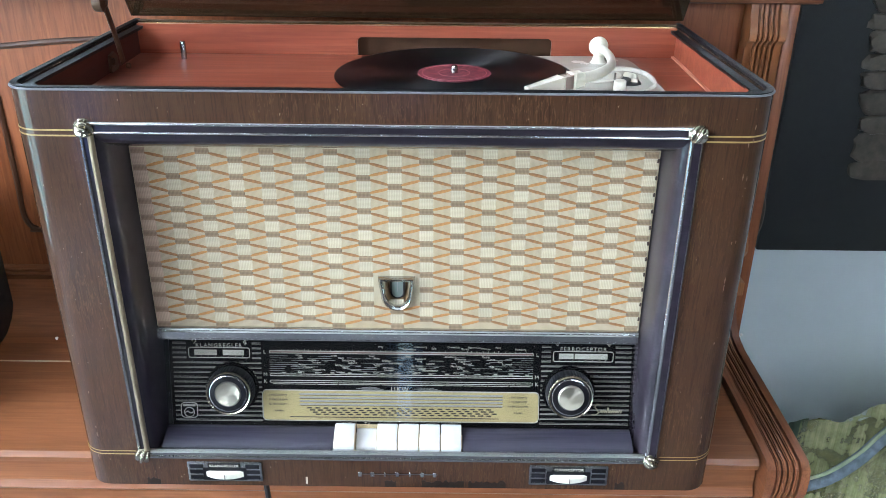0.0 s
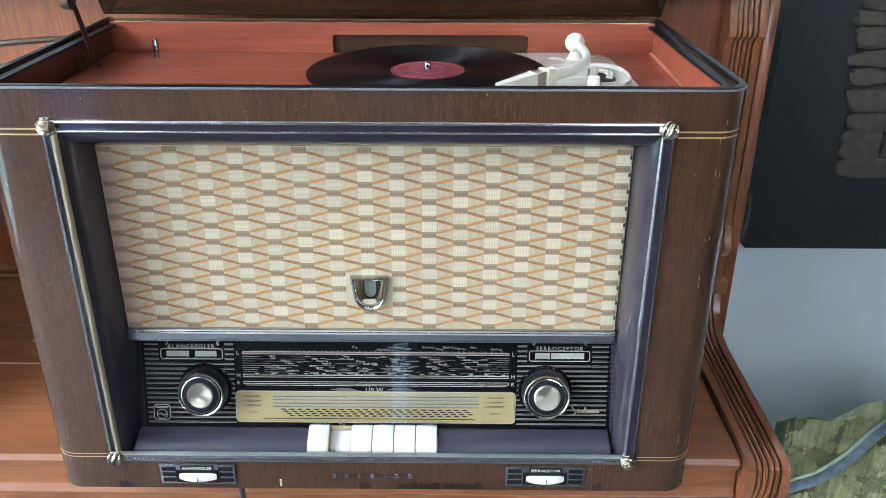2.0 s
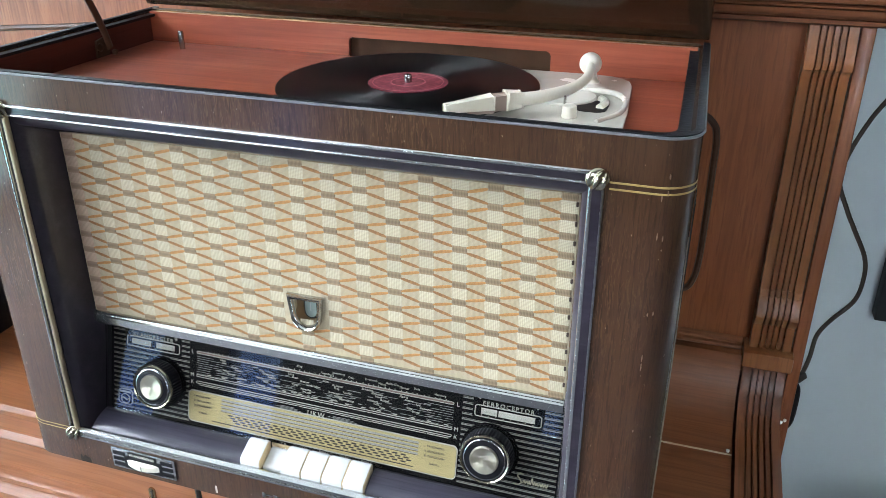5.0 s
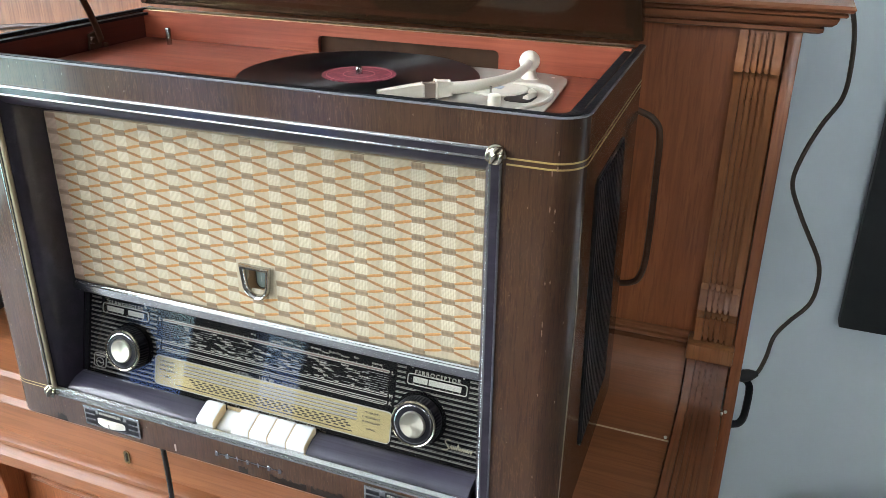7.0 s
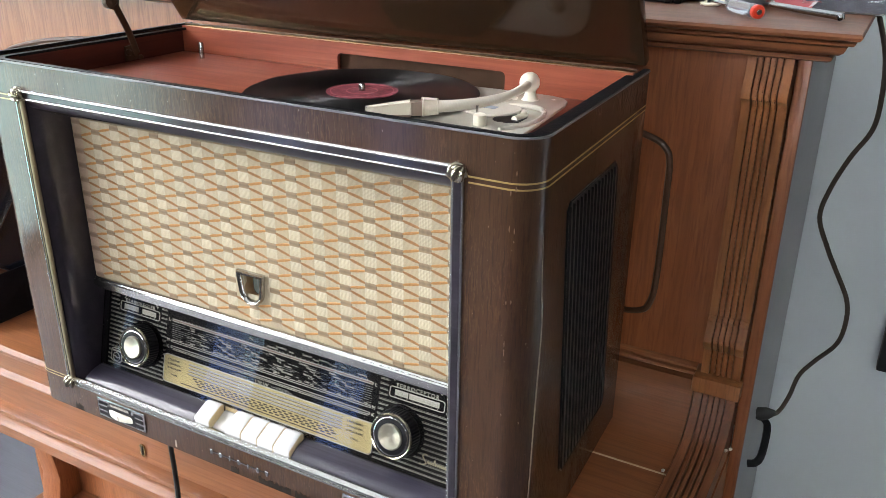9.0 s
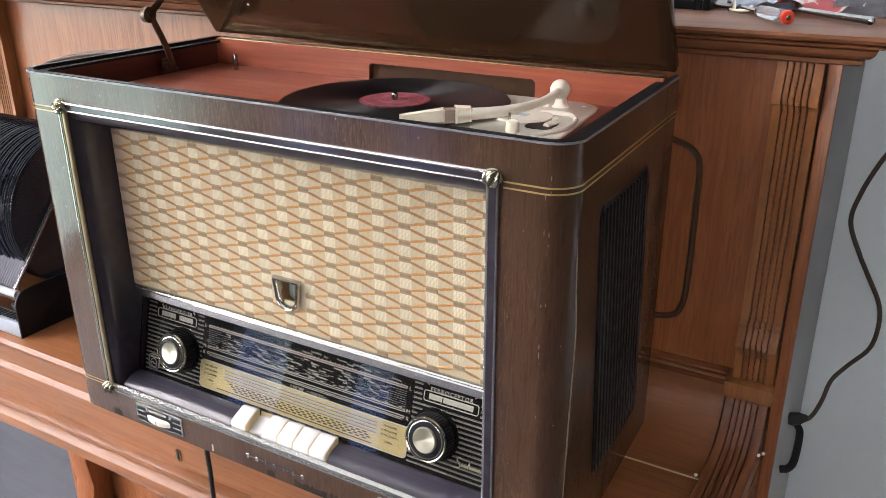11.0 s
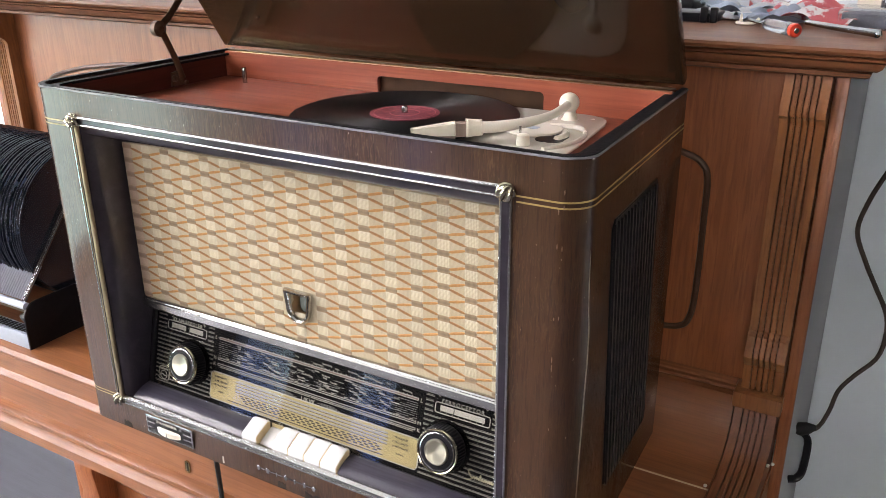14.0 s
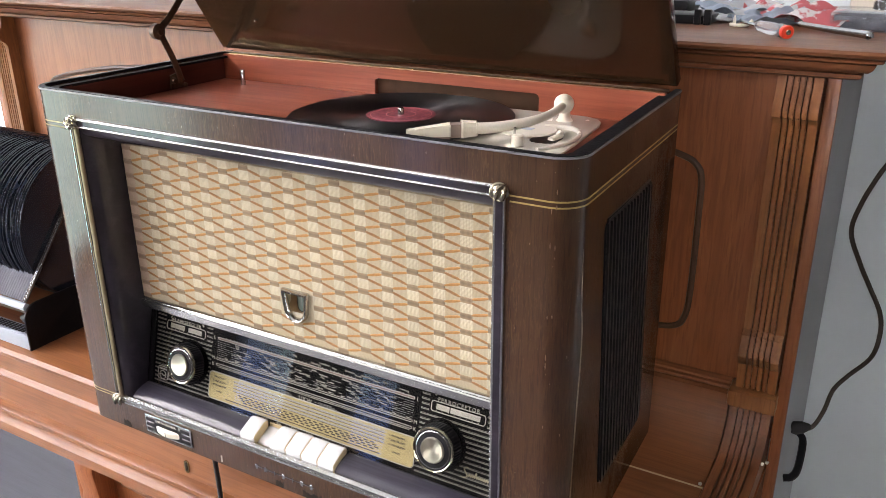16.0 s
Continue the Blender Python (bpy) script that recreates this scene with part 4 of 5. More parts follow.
pad_me, band_me = pad(pw, (PZ - 2 * bh) / 2 + 0.0004, 0.00010, 0.00010), pad(pw * 0.97, bh, 0.00062, 0.00006)
pad_me.materials.append(CLOTHPAD)
band_me.shade_flat()
band_me.materials.append(CLOTHBAND)
edge_pad, edge_band = pad_me.copy(), band_me.copy()
edge_pad.materials[0], edge_band.materials[0] = LEFTPAD, LEFTBAND
cols = [0.1205 + PX * i for i in range(-13, 5)]
rng = random.Random(4)


def piece(name, me, x, z):
    mid = x + GW / 2 if name == "cord" else x
    reach = GW / 2 if name == "cord" else pw
    if abs(mid) < HX + reach and HZ0 - 0.001 < z < HZ1 + 0.001:
        return
    ob = new(name, me)
    ob.parent = cloth
    ob.location = Vector((x, CY, z)) - ORIGIN[cloth]


for i, x in enumerate(cols):
    if abs(x) > CX - 0.003:
        continue
    off = 0 if (i - 13) % 2 == 0 else PZ / 2
    zs = [1.1430 + off + PZ * n for n in range(-12, 3)]
    for z in zs:
        if CZ0 + 0.001 < z < CZ1 - 0.001:
            piece("woven_band", edge_band if x < -0.235 else band_me, x, z)
        if CZ0 + 0.005 < z - PZ / 2 < CZ1 - 0.003:
            piece("woven_pad", edge_pad if x < -0.235 else pad_me, x + rng.uniform(-0.0003, 0.0003), z - PZ / 2)
# cords run from the edge of one band to the edge of the next column's band, in two mirrored kinds

def cord_mesh(fall):
    seg = [Vector((t * GW - 0.0016 + t * 0.0032, 0.0001, (0.5 - t) * fall)) for t in (0.0, 0.09, 0.18, 0.5, 0.82, 0.91, 1.0)]
    k = tube(seg, [0.0006, 0.0006, 0.0009, 0.0010, 0.0009, 0.0006, 0.0006], 8, None, 1.65)
    bmesh.ops.recalc_face_normals(k, faces=k.faces)
    me = bpy.data.meshes.new("cord")
    k.to_mesh(me)
    k.free()
    me.shade_smooth()
    me.materials.append(CORDBROWN if fall > 0 else CORD)
    return me


FALL = PZ / 2 - 0.0038
cord_me = [[cord_mesh(s * FALL * f) for f in (0.9, 1.0, 1.12)] for s in (1, -1)]
for i in range(-1, len(cols)):
    xa = cols[max(i, 0)] + pw - (PX if i < 0 else 0)
    if xa > CX - 0.006 or xa + GW < -CX + 0.006 or xa < -CX or xa + GW > CX:
        continue
    za = 1.1430 + (PZ / 2 if (i - 13) % 2 else 0) + 2 * PZ
    while za > CZ0 - 0.004:
        for s, zc in ((0, za - PZ / 4), (1, za + PZ / 4)):
            if CZ0 + 0.004 < zc < CZ1 - 0.003:
                piece("cord", rng.choice(cord_me[s]), xa + rng.uniform(-0.0002, 0.0002), zc + rng.uniform(-0.0003, 0.0003))
        za -= PZ
for i in range(11):
    z = 1.155 - i * PZ
    part("cloth_edge_stitch", box(0.2468, 0.2488, 0.0432, 0.0448, z - 0.0022, z + 0.0022, 0.0006, 1), GROOVE, cloth)

# tuning eye in a shield-shaped bezel
def shield(w, h, top, r=0.55):
    pts = [(-w, top), (w, top)]
    pts += [(w * (0.98 - 0.12 * k / 5), top - h * (0.12 + 0.42 * k / 5)) for k in range(6)]
    pts += [(w * 0.86 * math.cos(radians(a)), top - h * 0.54 - h * 0.46 * math.sin(radians(a))) for a in range(10, 171, 10)]
    pts += [(-w * (0.98 - 0.12 * k / 5), top - h * (0.12 + 0.42 * k / 5)) for k in range(5, -1, -1)]
    return pts


bez = bmesh.new()
o, i_ = shield(0.0187, 0.0385, 1.0300), shield(0.0142, 0.0300, 1.0260)
shrink = lambda f: [(x * f, 1.0262 + (z - 1.0262) * f) for x, z in i_]
lo = [(o, 0.0448), (o, 0.0415), ([((a[0] * 0.5 + b[0] * 0.5), (a[1] + b[1]) / 2) for a, b in zip(o, i_)], 0.0385), (i_, 0.0400), (shrink(0.97), 0.0450)]
rings = [[bez.verts.new((x, y, z)) for x, z in pr] for pr, y in lo]
for q, s in zip(rings, rings[1:]):
    for j in range(len(q)):
        m_ = (j + 1) % len(q)
        bez.faces.new((q[j], q[m_], s[m_], s[j]))
eye = part("tuning_eye", bez, CHROME, radio, "chrome shield-shaped bezel of the tuning eye", 50)
cup = bmesh.new()
rings = [[cup.verts.new((x, y, z)) for x, z in shrink(f)] for f, y in ((0.965, 0.0450), (0.90, 0.0530), (0.84, 0.0600))]
for q, s in zip(rings, rings[1:]):
    for j in range(len(q)):
        m_ = (j + 1) % len(q)
        cup.faces.new((q[j], q[m_], s[m_], s[j]))
cup.faces.new(rings[-1])
part("eye_cup", cup, plain("brown cup lacquer", (0.26, 0.155, 0.075), 0.3), eye, "glossy brown cup", 50)
pill = lambda w, z1, z0: [(-w, z1), (w, z1), (w, z0)] + [(w * math.cos(radians(a)), z0 - w * 1.1 * math.sin(radians(a))) for a in range(15, 180, 15)] + [(-w, z0)]
part("eye_tube", prism(pill(0.0074, 1.0255, 1.0065), "y", 0.0540, 0.0598), INKBLACK, eye, "dark glass tube")
part("eye_glass", prism(pill(0.0058, 1.0250, 1.0075), "y", 0.0530, 0.0538), TUBEGREEN, eye, "grey-green fluorescent glass")
part("eye_line", box(-0.0004, 0.0004, 0.0526, 0.0529, 1.008, 1.0248), INKGREY, eye)

# silver strip between cloth and dial
sp = [(0.064, 0.9515), (0.047, 0.9515), (0.0445, 0.9525), (0.0445, 0.9538), (0.0462, 0.9545), (0.0435, 0.9553), (0.0402, 0.957), (0.0402, 0.9640), (0.0418, 0.9652), (0.0412, 0.9664), (0.0425, 0.9678), (0.0445, 0.9685), (0.064, 0.9685)]
part("silver_strip", prism(sp, "x", -CX, CX), CHROME, radio, "ribbed silver strip")

# ---- dial ----
MS = pose(0, 0.034, 0.843, -14, 0, 0)


def dl(bm):
    bm.transform(MS)
    return bm


dial = part("dial_panel", dl(box(-CX, CX, 0.0, 0.004, 0.0, 0.108)), SCALEBLACK, radio, "black printed tuning dial")


def dpart(name, bm, mat, label="", parent=None):
    bm.transform(Matrix.Translation((0, 0, 0.003)))
    return part(name, dl(bm), mat, parent or dial, label, 0)


def bar(x0, x1, z, h, bm=None, y=-0.0004):
    return box(x0, x1, y, 0.0002, z - h / 2, z + h / 2, bm=bm)


# thin stripes on both wings
for a, b in ((-0.246, -0.1475), (0.1525, 0.2485)):
    wing = None
    for i in range(17):
        z = 0.0095 + i * 0.00545
        wing = bar(a + (0.004 if a < 0 else 0), b, z, 0.0009, wing)
        wing = bar(a + (0.004 if a < 0 else 0), b, z + 0.0013, 0.0003, wing)
    dpart("stripes", wing, STRIPGREY, "fine dull silver stripes")
dpart("wing_edge", box(-0.2495, -0.2455, -0.0012, 0.0002, 0.0, 0.106), BLACKPL)


def outline(x0, x1, z0, z1, r, w, y0=-0.0008):
    k = bmesh.new()
    a, b = rounded(x0, x1, z0, z1, r), rounded(x0 + w, x1 - w, z0 + w, z1 - w, max(r - w, 0.0003))
    va, vb = [k.verts.new((x, y0, z)) for x, z in a], [k.verts.new((x, y0, z)) for x, z in b]
    wa, wb = [k.verts.new((x, 0.0, z)) for x, z in a], [k.verts.new((x, 0.0, z)) for x, z in b]
    for j in range(len(a)):
        m_ = (j + 1) % len(a)
        k.faces.new((va[j], va[m_], vb[m_], vb[j]))
        k.faces.new((va[j], wa[j], wa[m_], va[m_]))
        k.faces.new((vb[j], vb[m_], wb[m_], wb[j]))
    return k


def indicator(x0, x1, zc, text, marks):
    """A small lit window with its title above."""
    dpart("window_ground", box(x0 - 0.002, x1 + 0.002, -0.0006, 0.0, zc - 0.0075, zc + 0.0135), SCALEBLACK)
    dpart("window_frame", outline(x0, x1, zc - 0.006, zc + 0.006, 0.003, 0.0008, -0.001), INKWHITE)
    w = x1 - x0
    for a, b in marks:
        dpart("window_glow", box(x0 + w * a, x0 + w * b, -0.0009, 0.0, zc - 0.0028, zc + 0.0032), INKWHITE, "pale indicator strip")
    ticks = None
    for i in range(8):
        ticks = box(x0 + w * (0.1 + 0.11 * i), x0 + w * (0.1 + 0.11 * i) + 0.0007, -0.0011, 0, zc - 0.0046, zc - 0.0036, bm=ticks)
    dpart("ticks", ticks, INKWHITE)
    dpart("title", letters(text, 0.0062, pose((x0 + x1) / 2, -0.0009, zc + 0.0080), space=1.25), INKWHITE)


indicator(-0.2250, -0.1590, 0.0868, "KLANGREGLER", ((0.1, 0.46), (0.56, 0.9)))
indicator(0.1645, 0.2290, 0.0868, "FERROCEPTOR", ((0.1, 0.34), (0.36, 0.9)))
for x, s in ((0.1690, 1), (0.2240, 1)):
    ant = bar(x - 0.0003, x + 0.0003, 0.0985, 0.006)
    ant = tube([(x, -0.0006, 0.0985), (x - 0.0025, -0.0006, 0.1015)], 0.0003, 5, ant)
    ant = tube([(x, -0.0006, 0.0985), (x + 0.0025, -0.0006, 0.1015)], 0.0003, 5, ant)
    dpart("aerial_sign", ant, INKWHITE)
clef = tube(curve([(-0.2205, -0.0006, 0.0995), (-0.2185, -0.0006, 0.1015), (-0.2165, -0.0006, 0.0995), (-0.2190, -0.0006, 0.0965)], 5), 0.0004, 5)
dpart("bass_sign", clef, INKWHITE)
clef = tube(curve([(-0.1640, -0.0006, 0.0955), (-0.1635, -0.0006, 0.1020), (-0.1620, -0.0006, 0.1030), (-0.1655, -0.0006, 0.0985), (-0.1625, -0.0006, 0.0970), (-0.1640, -0.0006, 0.0995)], 5), 0.0004, 5)
dpart("treble_sign", clef, INKWHITE)

# station table: bands, thin rules and small names
dpart("band_line", outline(-0.1385, 0.1440, 0.0868, 0.0898, 0.001, 0.0005), INKWHITE, "long-wave line")
dpart("band_line", outline(-0.1385, 0.1440, 0.0612, 0.0638, 0.001, 0.0005), INKWHITE)
dpart("band_line", outline(-0.1385, 0.1440, 0.0538, 0.0566, 0.001, 0.0005), INKWHITE)
dpart("band_fill", bar(-0.1380, 0.1435, 0.0883, 0.0014), plain("dusky pink ink", (0.26, 0.17, 0.15), 0.5))
rules = None
for i in range(9):
    z = 0.0838 - i * 0.0024
    x = -0.1385
    while x < 0.144:
        w = rng.uniform(0.012, 0.034)
        edge = min(abs(x + 0.1385), abs(0.144 - x - w)) < 0.03
        if edge or rng.random() < 0.42:
            rules = bar(x, min(x + w, 0.144), z, 0.0003, rules)
        x += w + rng.uniform(0.002, 0.012)
dpart("rules", rules, INKGREY, "fine printed rules")
TOP = (("Prag", -0.022, 0.0952), ("Kalundborg", 0.004, 0.0928), ("Luxemburg", 0.016, 0.0955), ("Oslo", 0.034, 0.0938), ("Droitwich", 0.052, 0.0955), ("Motala", 0.066, 0.0935), ("Berlin-Ost", 0.074, 0.0955), ("Moskau", 0.088, 0.0940), ("Paris", 0.103, 0.0955), ("Hamburg", 0.124, 0.0938))
WORDS = ("Nizza Lille Huizen Sottens Athen Monaco Luxemburg Kairo Lyon Graz Strasbourg England Nancy Bern Stuttgart Bologna Triest Brest Bremen Saarbrücken "
         "Turin Marseille Limoges Wien Rom Budapest Prag London Bordeaux Leipzig Beromünster Berlin Frankfurt Hilversum Nord Brüssel Hamburg Köln Paris Oslo Madrid Genua Kiel Bayreuth Riga Tirana").split()
names = None
for s, x, z in TOP:
    names = letters(s, 0.0031, pose(x, -0.0007, z), "LEFT", 0.00015, names)
for i, s in enumerate(WORDS):
    row, col = i % 8, i // 8
    x = -0.112 + col * 0.0405 + (row * 0.0062) % 0.019 + rng.uniform(-0.003, 0.003)
    z = 0.0848 - row * 0.00262
    names = letters(s, 0.0031, pose(x, -0.0007, z), "LEFT", 0.00015, names)
dpart("station_names", names, INKWHITE, "small printed station names")
small = None
for i in range(44):
    x, z = rng.uniform(-0.118, 0.128), 0.0655 + 0.0024 * rng.randrange(0, 8)
    small = bar(x, x + rng.uniform(0.003, 0.007), z, 0.0005, small, -0.0006)
dpart("station_marks", small, INKGREY, "short printed marks")
tick = None
for i in range(46):
    x = -0.125 + i * 0.0058 + rng.uniform(-0.001, 0.001)
    tick = bar(x, x + 0.0006, 0.0905, 0.0016, tick, -0.0006)
    if i % 3 == 0:
        tick = bar(x, x + 0.004, 0.0652, 0.0010, tick, -0.0006)
    if i % 4 == 0:
        tick = bar(x - 0.01, x + 0.012, 0.0522, 0.0005, tick, -0.0006)
dpart("tick_marks", tick, INKWHITE)
for s, z in (("L", 0.0880), ("M", 0.0628), ("K", 0.0548)):
    dpart("band_letter", letters(s, 0.0058, pose(-0.1433, -0.0008, z)), INKWHITE)
    dpart("band_letter", letters(s, 0.0058, pose(0.1480, -0.0008, z)), INKWHITE)
dpart("band_name", letters("UKW", 0.0074, pose(0.0010, -0.0008, 0.0474), space=1.2), INKWHITE)
for a, b in ((-0.046, -0.012), (0.014, 0.050)):
    k = None
    for i in range(4):
        k = bar(a + 0.006 * (i % 2), b - 0.004 * i, 0.0455 + i * 0.0012, 0.0004, k)
    dpart("short_rules", k, INKGREY)
# gold VHF field
dpart("gold_rim", outline(-0.1475, 0.1515, 0.0105, 0.0458, 0.005, 0.0007, -0.0012), INKWHITE)
gold = dpart("gold_field", prism(rounded(-0.1464, 0.1504, 0.0116, 0.0447, 0.0042), "y", -0.0012, 0.0), SCALEGOLD, "gold field of the VHF scale")
for i in range(4):
    z = 0.0415 - i * 0.0039
    dpart("gold_stripe", bar(-0.107, 0.112, z, 0.0019, None, -0.0018), SCALEGREY, "silver stripe", gold)
    dpart("stripe_shadow_line", bar(-0.107, 0.112, z - 0.0013, 0.0007, None, -0.0017), plain("brown ink", (0.12, 0.085, 0.04), 0.5), "", gold)
for row in range(4):
    k = None
    for i in range(24):
        x = -0.099 + i * 0.0088 + row * 0.0030
        if x < 0.102:
            k = bar(x, x + 0.0052, 0.0256 - row * 0.0024, 0.0012, k, -0.0018)
    dpart("channel_dashes", k, INKBLACK, "", gold)
dpart("channel_base_line", bar(-0.118, 0.108, 0.0152, 0.0007, None, -0.0018), INKBLACK, "", gold)
for x0 in (-0.1400, 0.1185):
    for s, z in (("I. PROGRAMM", 0.0400), ("II. PROGRAMM", 0.0348), ("III. PROGRAMM", 0.0296)):
        dpart("programme_text", letters(s, 0.0031, pose(x0, -0.0018, z), "LEFT", 0.00015), INKBLACK, "", gold)
    dpart("channel_text", letters("KANAL", 0.0031, pose(x0 + 0.006, -0.0018, 0.0222), "LEFT", 0.00015), INKBLACK, "", gold)
# emblem and script plate as plain shapes
emb = dpart("emblem", outline(-0.2360, -0.2180, 0.0125, 0.0300, 0.004, 0.0008, -0.0012), INKWHITE, "small shield emblem")
dpart("emblem_ground", prism(rounded(-0.2352, -0.2188, 0.0133, 0.0292, 0.0036), "y", -0.0009, 0.0), SCALEBLACK, "", emb)
dpart("emblem_bar", bar(-0.2338, -0.2202, 0.0268, 0.0022, None, -0.0013), INKWHITE, "", emb)
dpart("emblem_ring", lathe([(0.0058, -0.0004), (0.0058, 0.0006), (0.0050, 0.0006), (0.0050, -0.0004)], 28, pose(-0.2270, -0.0008, 0.0190, 90, 0, 0)), INKWHITE, "", emb)
dpart("emblem_wave", tube(curve([(-0.2315, -0.0012, 0.0185), (-0.2290, -0.0012, 0.0200), (-0.2255, -0.0012, 0.0180), (-0.2225, -0.0012, 0.0195)], 5), 0.0006, 6), INKWHITE, "", emb)
SCRIPT = plain("pale gilt script", (0.60, 0.53, 0.36), 0.45, 0, 0.1, 300)
loop = [(0.2085, 0.0212), (0.2125, 0.0210), (0.2158, 0.0236), (0.2140, 0.0272), (0.2118, 0.0300), (0.2140, 0.0330), (0.2172, 0.0322)]
hump = [(0.2172 + 0.00125 * i, 0.0236 + (0.0030 if i % 2 else 0.0) + (0.0034 if i == 7 else 0.0)) for i in range(20)]
for pts in (loop, hump):
    dpart("script_flourish", tube(curve([(x, -0.0010, z) for x, z in pts], 4), 0.00055, 6), SCRIPT, "gilt script flourish")

pane = part("dial_glass", dl(box(-CX + 0.0005, CX - 0.0005, -0.0062, -0.0042, 0.002, 0.1045)), DIALGLASS, radio, "clear dial glass")
pane.visible_shadow = False

# ---- knobs ----
for x in (-0.1790, 0.1825):
    m = MS @ pose(x, 0, 0.0510, 90, 0, 0)
    kn = part("tuning_knob", lathe([(0.0250, 0.004), (0.0248, 0.016), (0.0243, 0.0185), (0.0232, 0.0195)], 96, m, None, 1, 0.016), BLACKPL, radio, "black knurled knob with a brass centre", 25)
    part("knob_ring", lathe([(0.0238, 0.0185), (0.0238, 0.0208), (0.0231, 0.0216), (0.0219, 0.0209), (0.0219, 0.0185)], 64, m), KNOTMETAL, kn, "bright rim")
    part("knob_face", lathe([(0.0219, 0.0190), (0.0217, 0.0203), (0.0140, 0.0214)], 64, m), BLACKPL, kn)
    part("inner_ring", lathe([(0.0202, 0.0198), (0.0202, 0.0209), (0.0192, 0.0212), (0.0190, 0.0204)], 64, m), CHROME, kn, "thin bright ring")
    o = ORIGIN[kn]
    hub = lathe([(0.0138, 0.0205), (0.0138, 0.0226), (0.0126, 0.0238), (0.006, 0.0229), (0.0005, 0.0226)], 48, Matrix.Translation(o))
    part("knob_centre", hub, SPUN, kn, "spun brass centre").matrix_local = Matrix.Translation(-o) @ m
    part("knob_shadow_plate", lathe([(0.0285, 0.0006), (0.0285, 0.0010)], 64, m), SCALEBLACK, kn)

# ---- keys ----
PUSH = ("AUS", "TA", "LW", "MW", "KW", "UKW")
KW_ = 0.1364 / 6
for i, s in enumerate(PUSH):
    x0 = -0.0682 + i * KW_
    down = 0.0085 if s == "TA" else 0.0
    kp = [(0.0052, 0.8396), (0.0042, 0.8470), (0.0046, 0.8492), (0.0066, 0.8512), (0.0235, 0.8588), (0.0272, 0.8592), (0.0310, 0.8572), (0.0320, 0.8396)]
    kp = [(y + down * 0.5, max(0.8396, z - down)) for y, z in kp]
    key_ob = part("push_key", prism(kp, "x", x0 + 0.0004, x0 + KW_ - 0.0004, None, 0.0012), KEYWHITE, radio, "pressed white push key" if down else "white push key", 40)
    key_ob.data.materials.append(KEYCREAM)
    for f in key_ob.data.polygons:
        f.material_index = 1 if abs(f.normal.x) > 0.9 else 0
    part("key_text", letters(s, 0.0058, MS @ pose(x0 + KW_ / 2, -0.0006, 0.0100)), INKWHITE, dial)
part("key_gap_back", box(-0.0682 + KW_, -0.0682 + 2 * KW_, 0.0330, 0.0336, 0.8396, 0.8545), KEYCREAM, radio)

# ---- lower control plates and maker's strip as bars ----
for x0, x1, lab in ((-0.2235, -0.1440, "KLANGREGLER"), (0.1400, 0.2240, "FERROCEPTOR")):
    z0_, z1_ = 0.8040, 0.8300
    pl = part("thumbwheel_plate", prism(rounded(x0, x1, z0_, z1_, 0.0015), "y", -0.0022, 0.0, None, 0.0008), CHROME, radio, "silver plate with black stripes and a thumbwheel")
    for a, b in ((x0 + 0.0025, x0 + 0.0175), (x1 - 0.0175, x1 - 0.0025)):
        for r in range(3):
            part("plate_stripe", box(a, b, -0.0028, -0.0018, z0_ + 0.0032 + r * 0.0072, z0_ + 0.0082 + r * 0.0072, 0.0003, 1), BLACKPL, pl)
    xm = (x0 + x1) / 2
    part("wheel_slot", box(xm - 0.0235, xm + 0.0235, -0.0030, -0.0018, z0_ + 0.0022, z1_ - 0.0075, 0.0004, 1), BLACKPL, pl)
    part("slot_title_ground", box(xm - 0.0175, xm + 0.0175, -0.0034, -0.0019, z1_ - 0.0070, z1_ - 0.0012, 0.0003, 1), BLACKPL, pl)
    part("slot_title", letters(lab, 0.0046, pose(xm, -0.0036, z1_ - 0.0042)), INKWHITE, pl)
    wheel = lathe([(0.0400, -0.0045), (0.0415, -0.003), (0.0415, 0.003), (0.0400, 0.0045)], 64, pose(xm, 0.0335, (z0_ + z1_) / 2 - 0.0025))
    bmesh.ops.bisect_plane(wheel, geom=wheel.verts[:] + wheel.edges[:] + wheel.faces[:], plane_co=(0, -0.0028, 0), plane_no=(0, 1, 0), clear_outer=True)
    part("thumbwheel", wheel, IVORY, pl, "white ribbed thumbwheel")
    part("wheel_mark", box(xm + 0.0005, xm + 0.0012, -0.0084, -0.0070, z0_ + 0.006, z0_ + 0.0135), INKBLACK, pl)
maker = part("maker_strip", box(-0.0420, 0.0430, -0.0014, -0.0004, 0.8150, 0.8160), STEEL, radio, "row of small plated letter-like bars")
for i, w in enumerate((0.0038, 0.0042, 0.0016, 0.0036, 0.0016, 0.0038, 0.0036)):
    x = -0.0400 + i * 0.0133
    part("maker_bar", box(x - w / 2, x + w / 2, -0.0022, -0.0002, 0.8122, 0.8185, 0.0005, 1), CHROME, maker)
part("nick", box(-0.0985, -0.0965, -0.0006, 0.0004, 0.8005, 0.8095), plain("bare scratch", (0.42, 0.36, 0.3), 0.6), cab, "pale scratch")
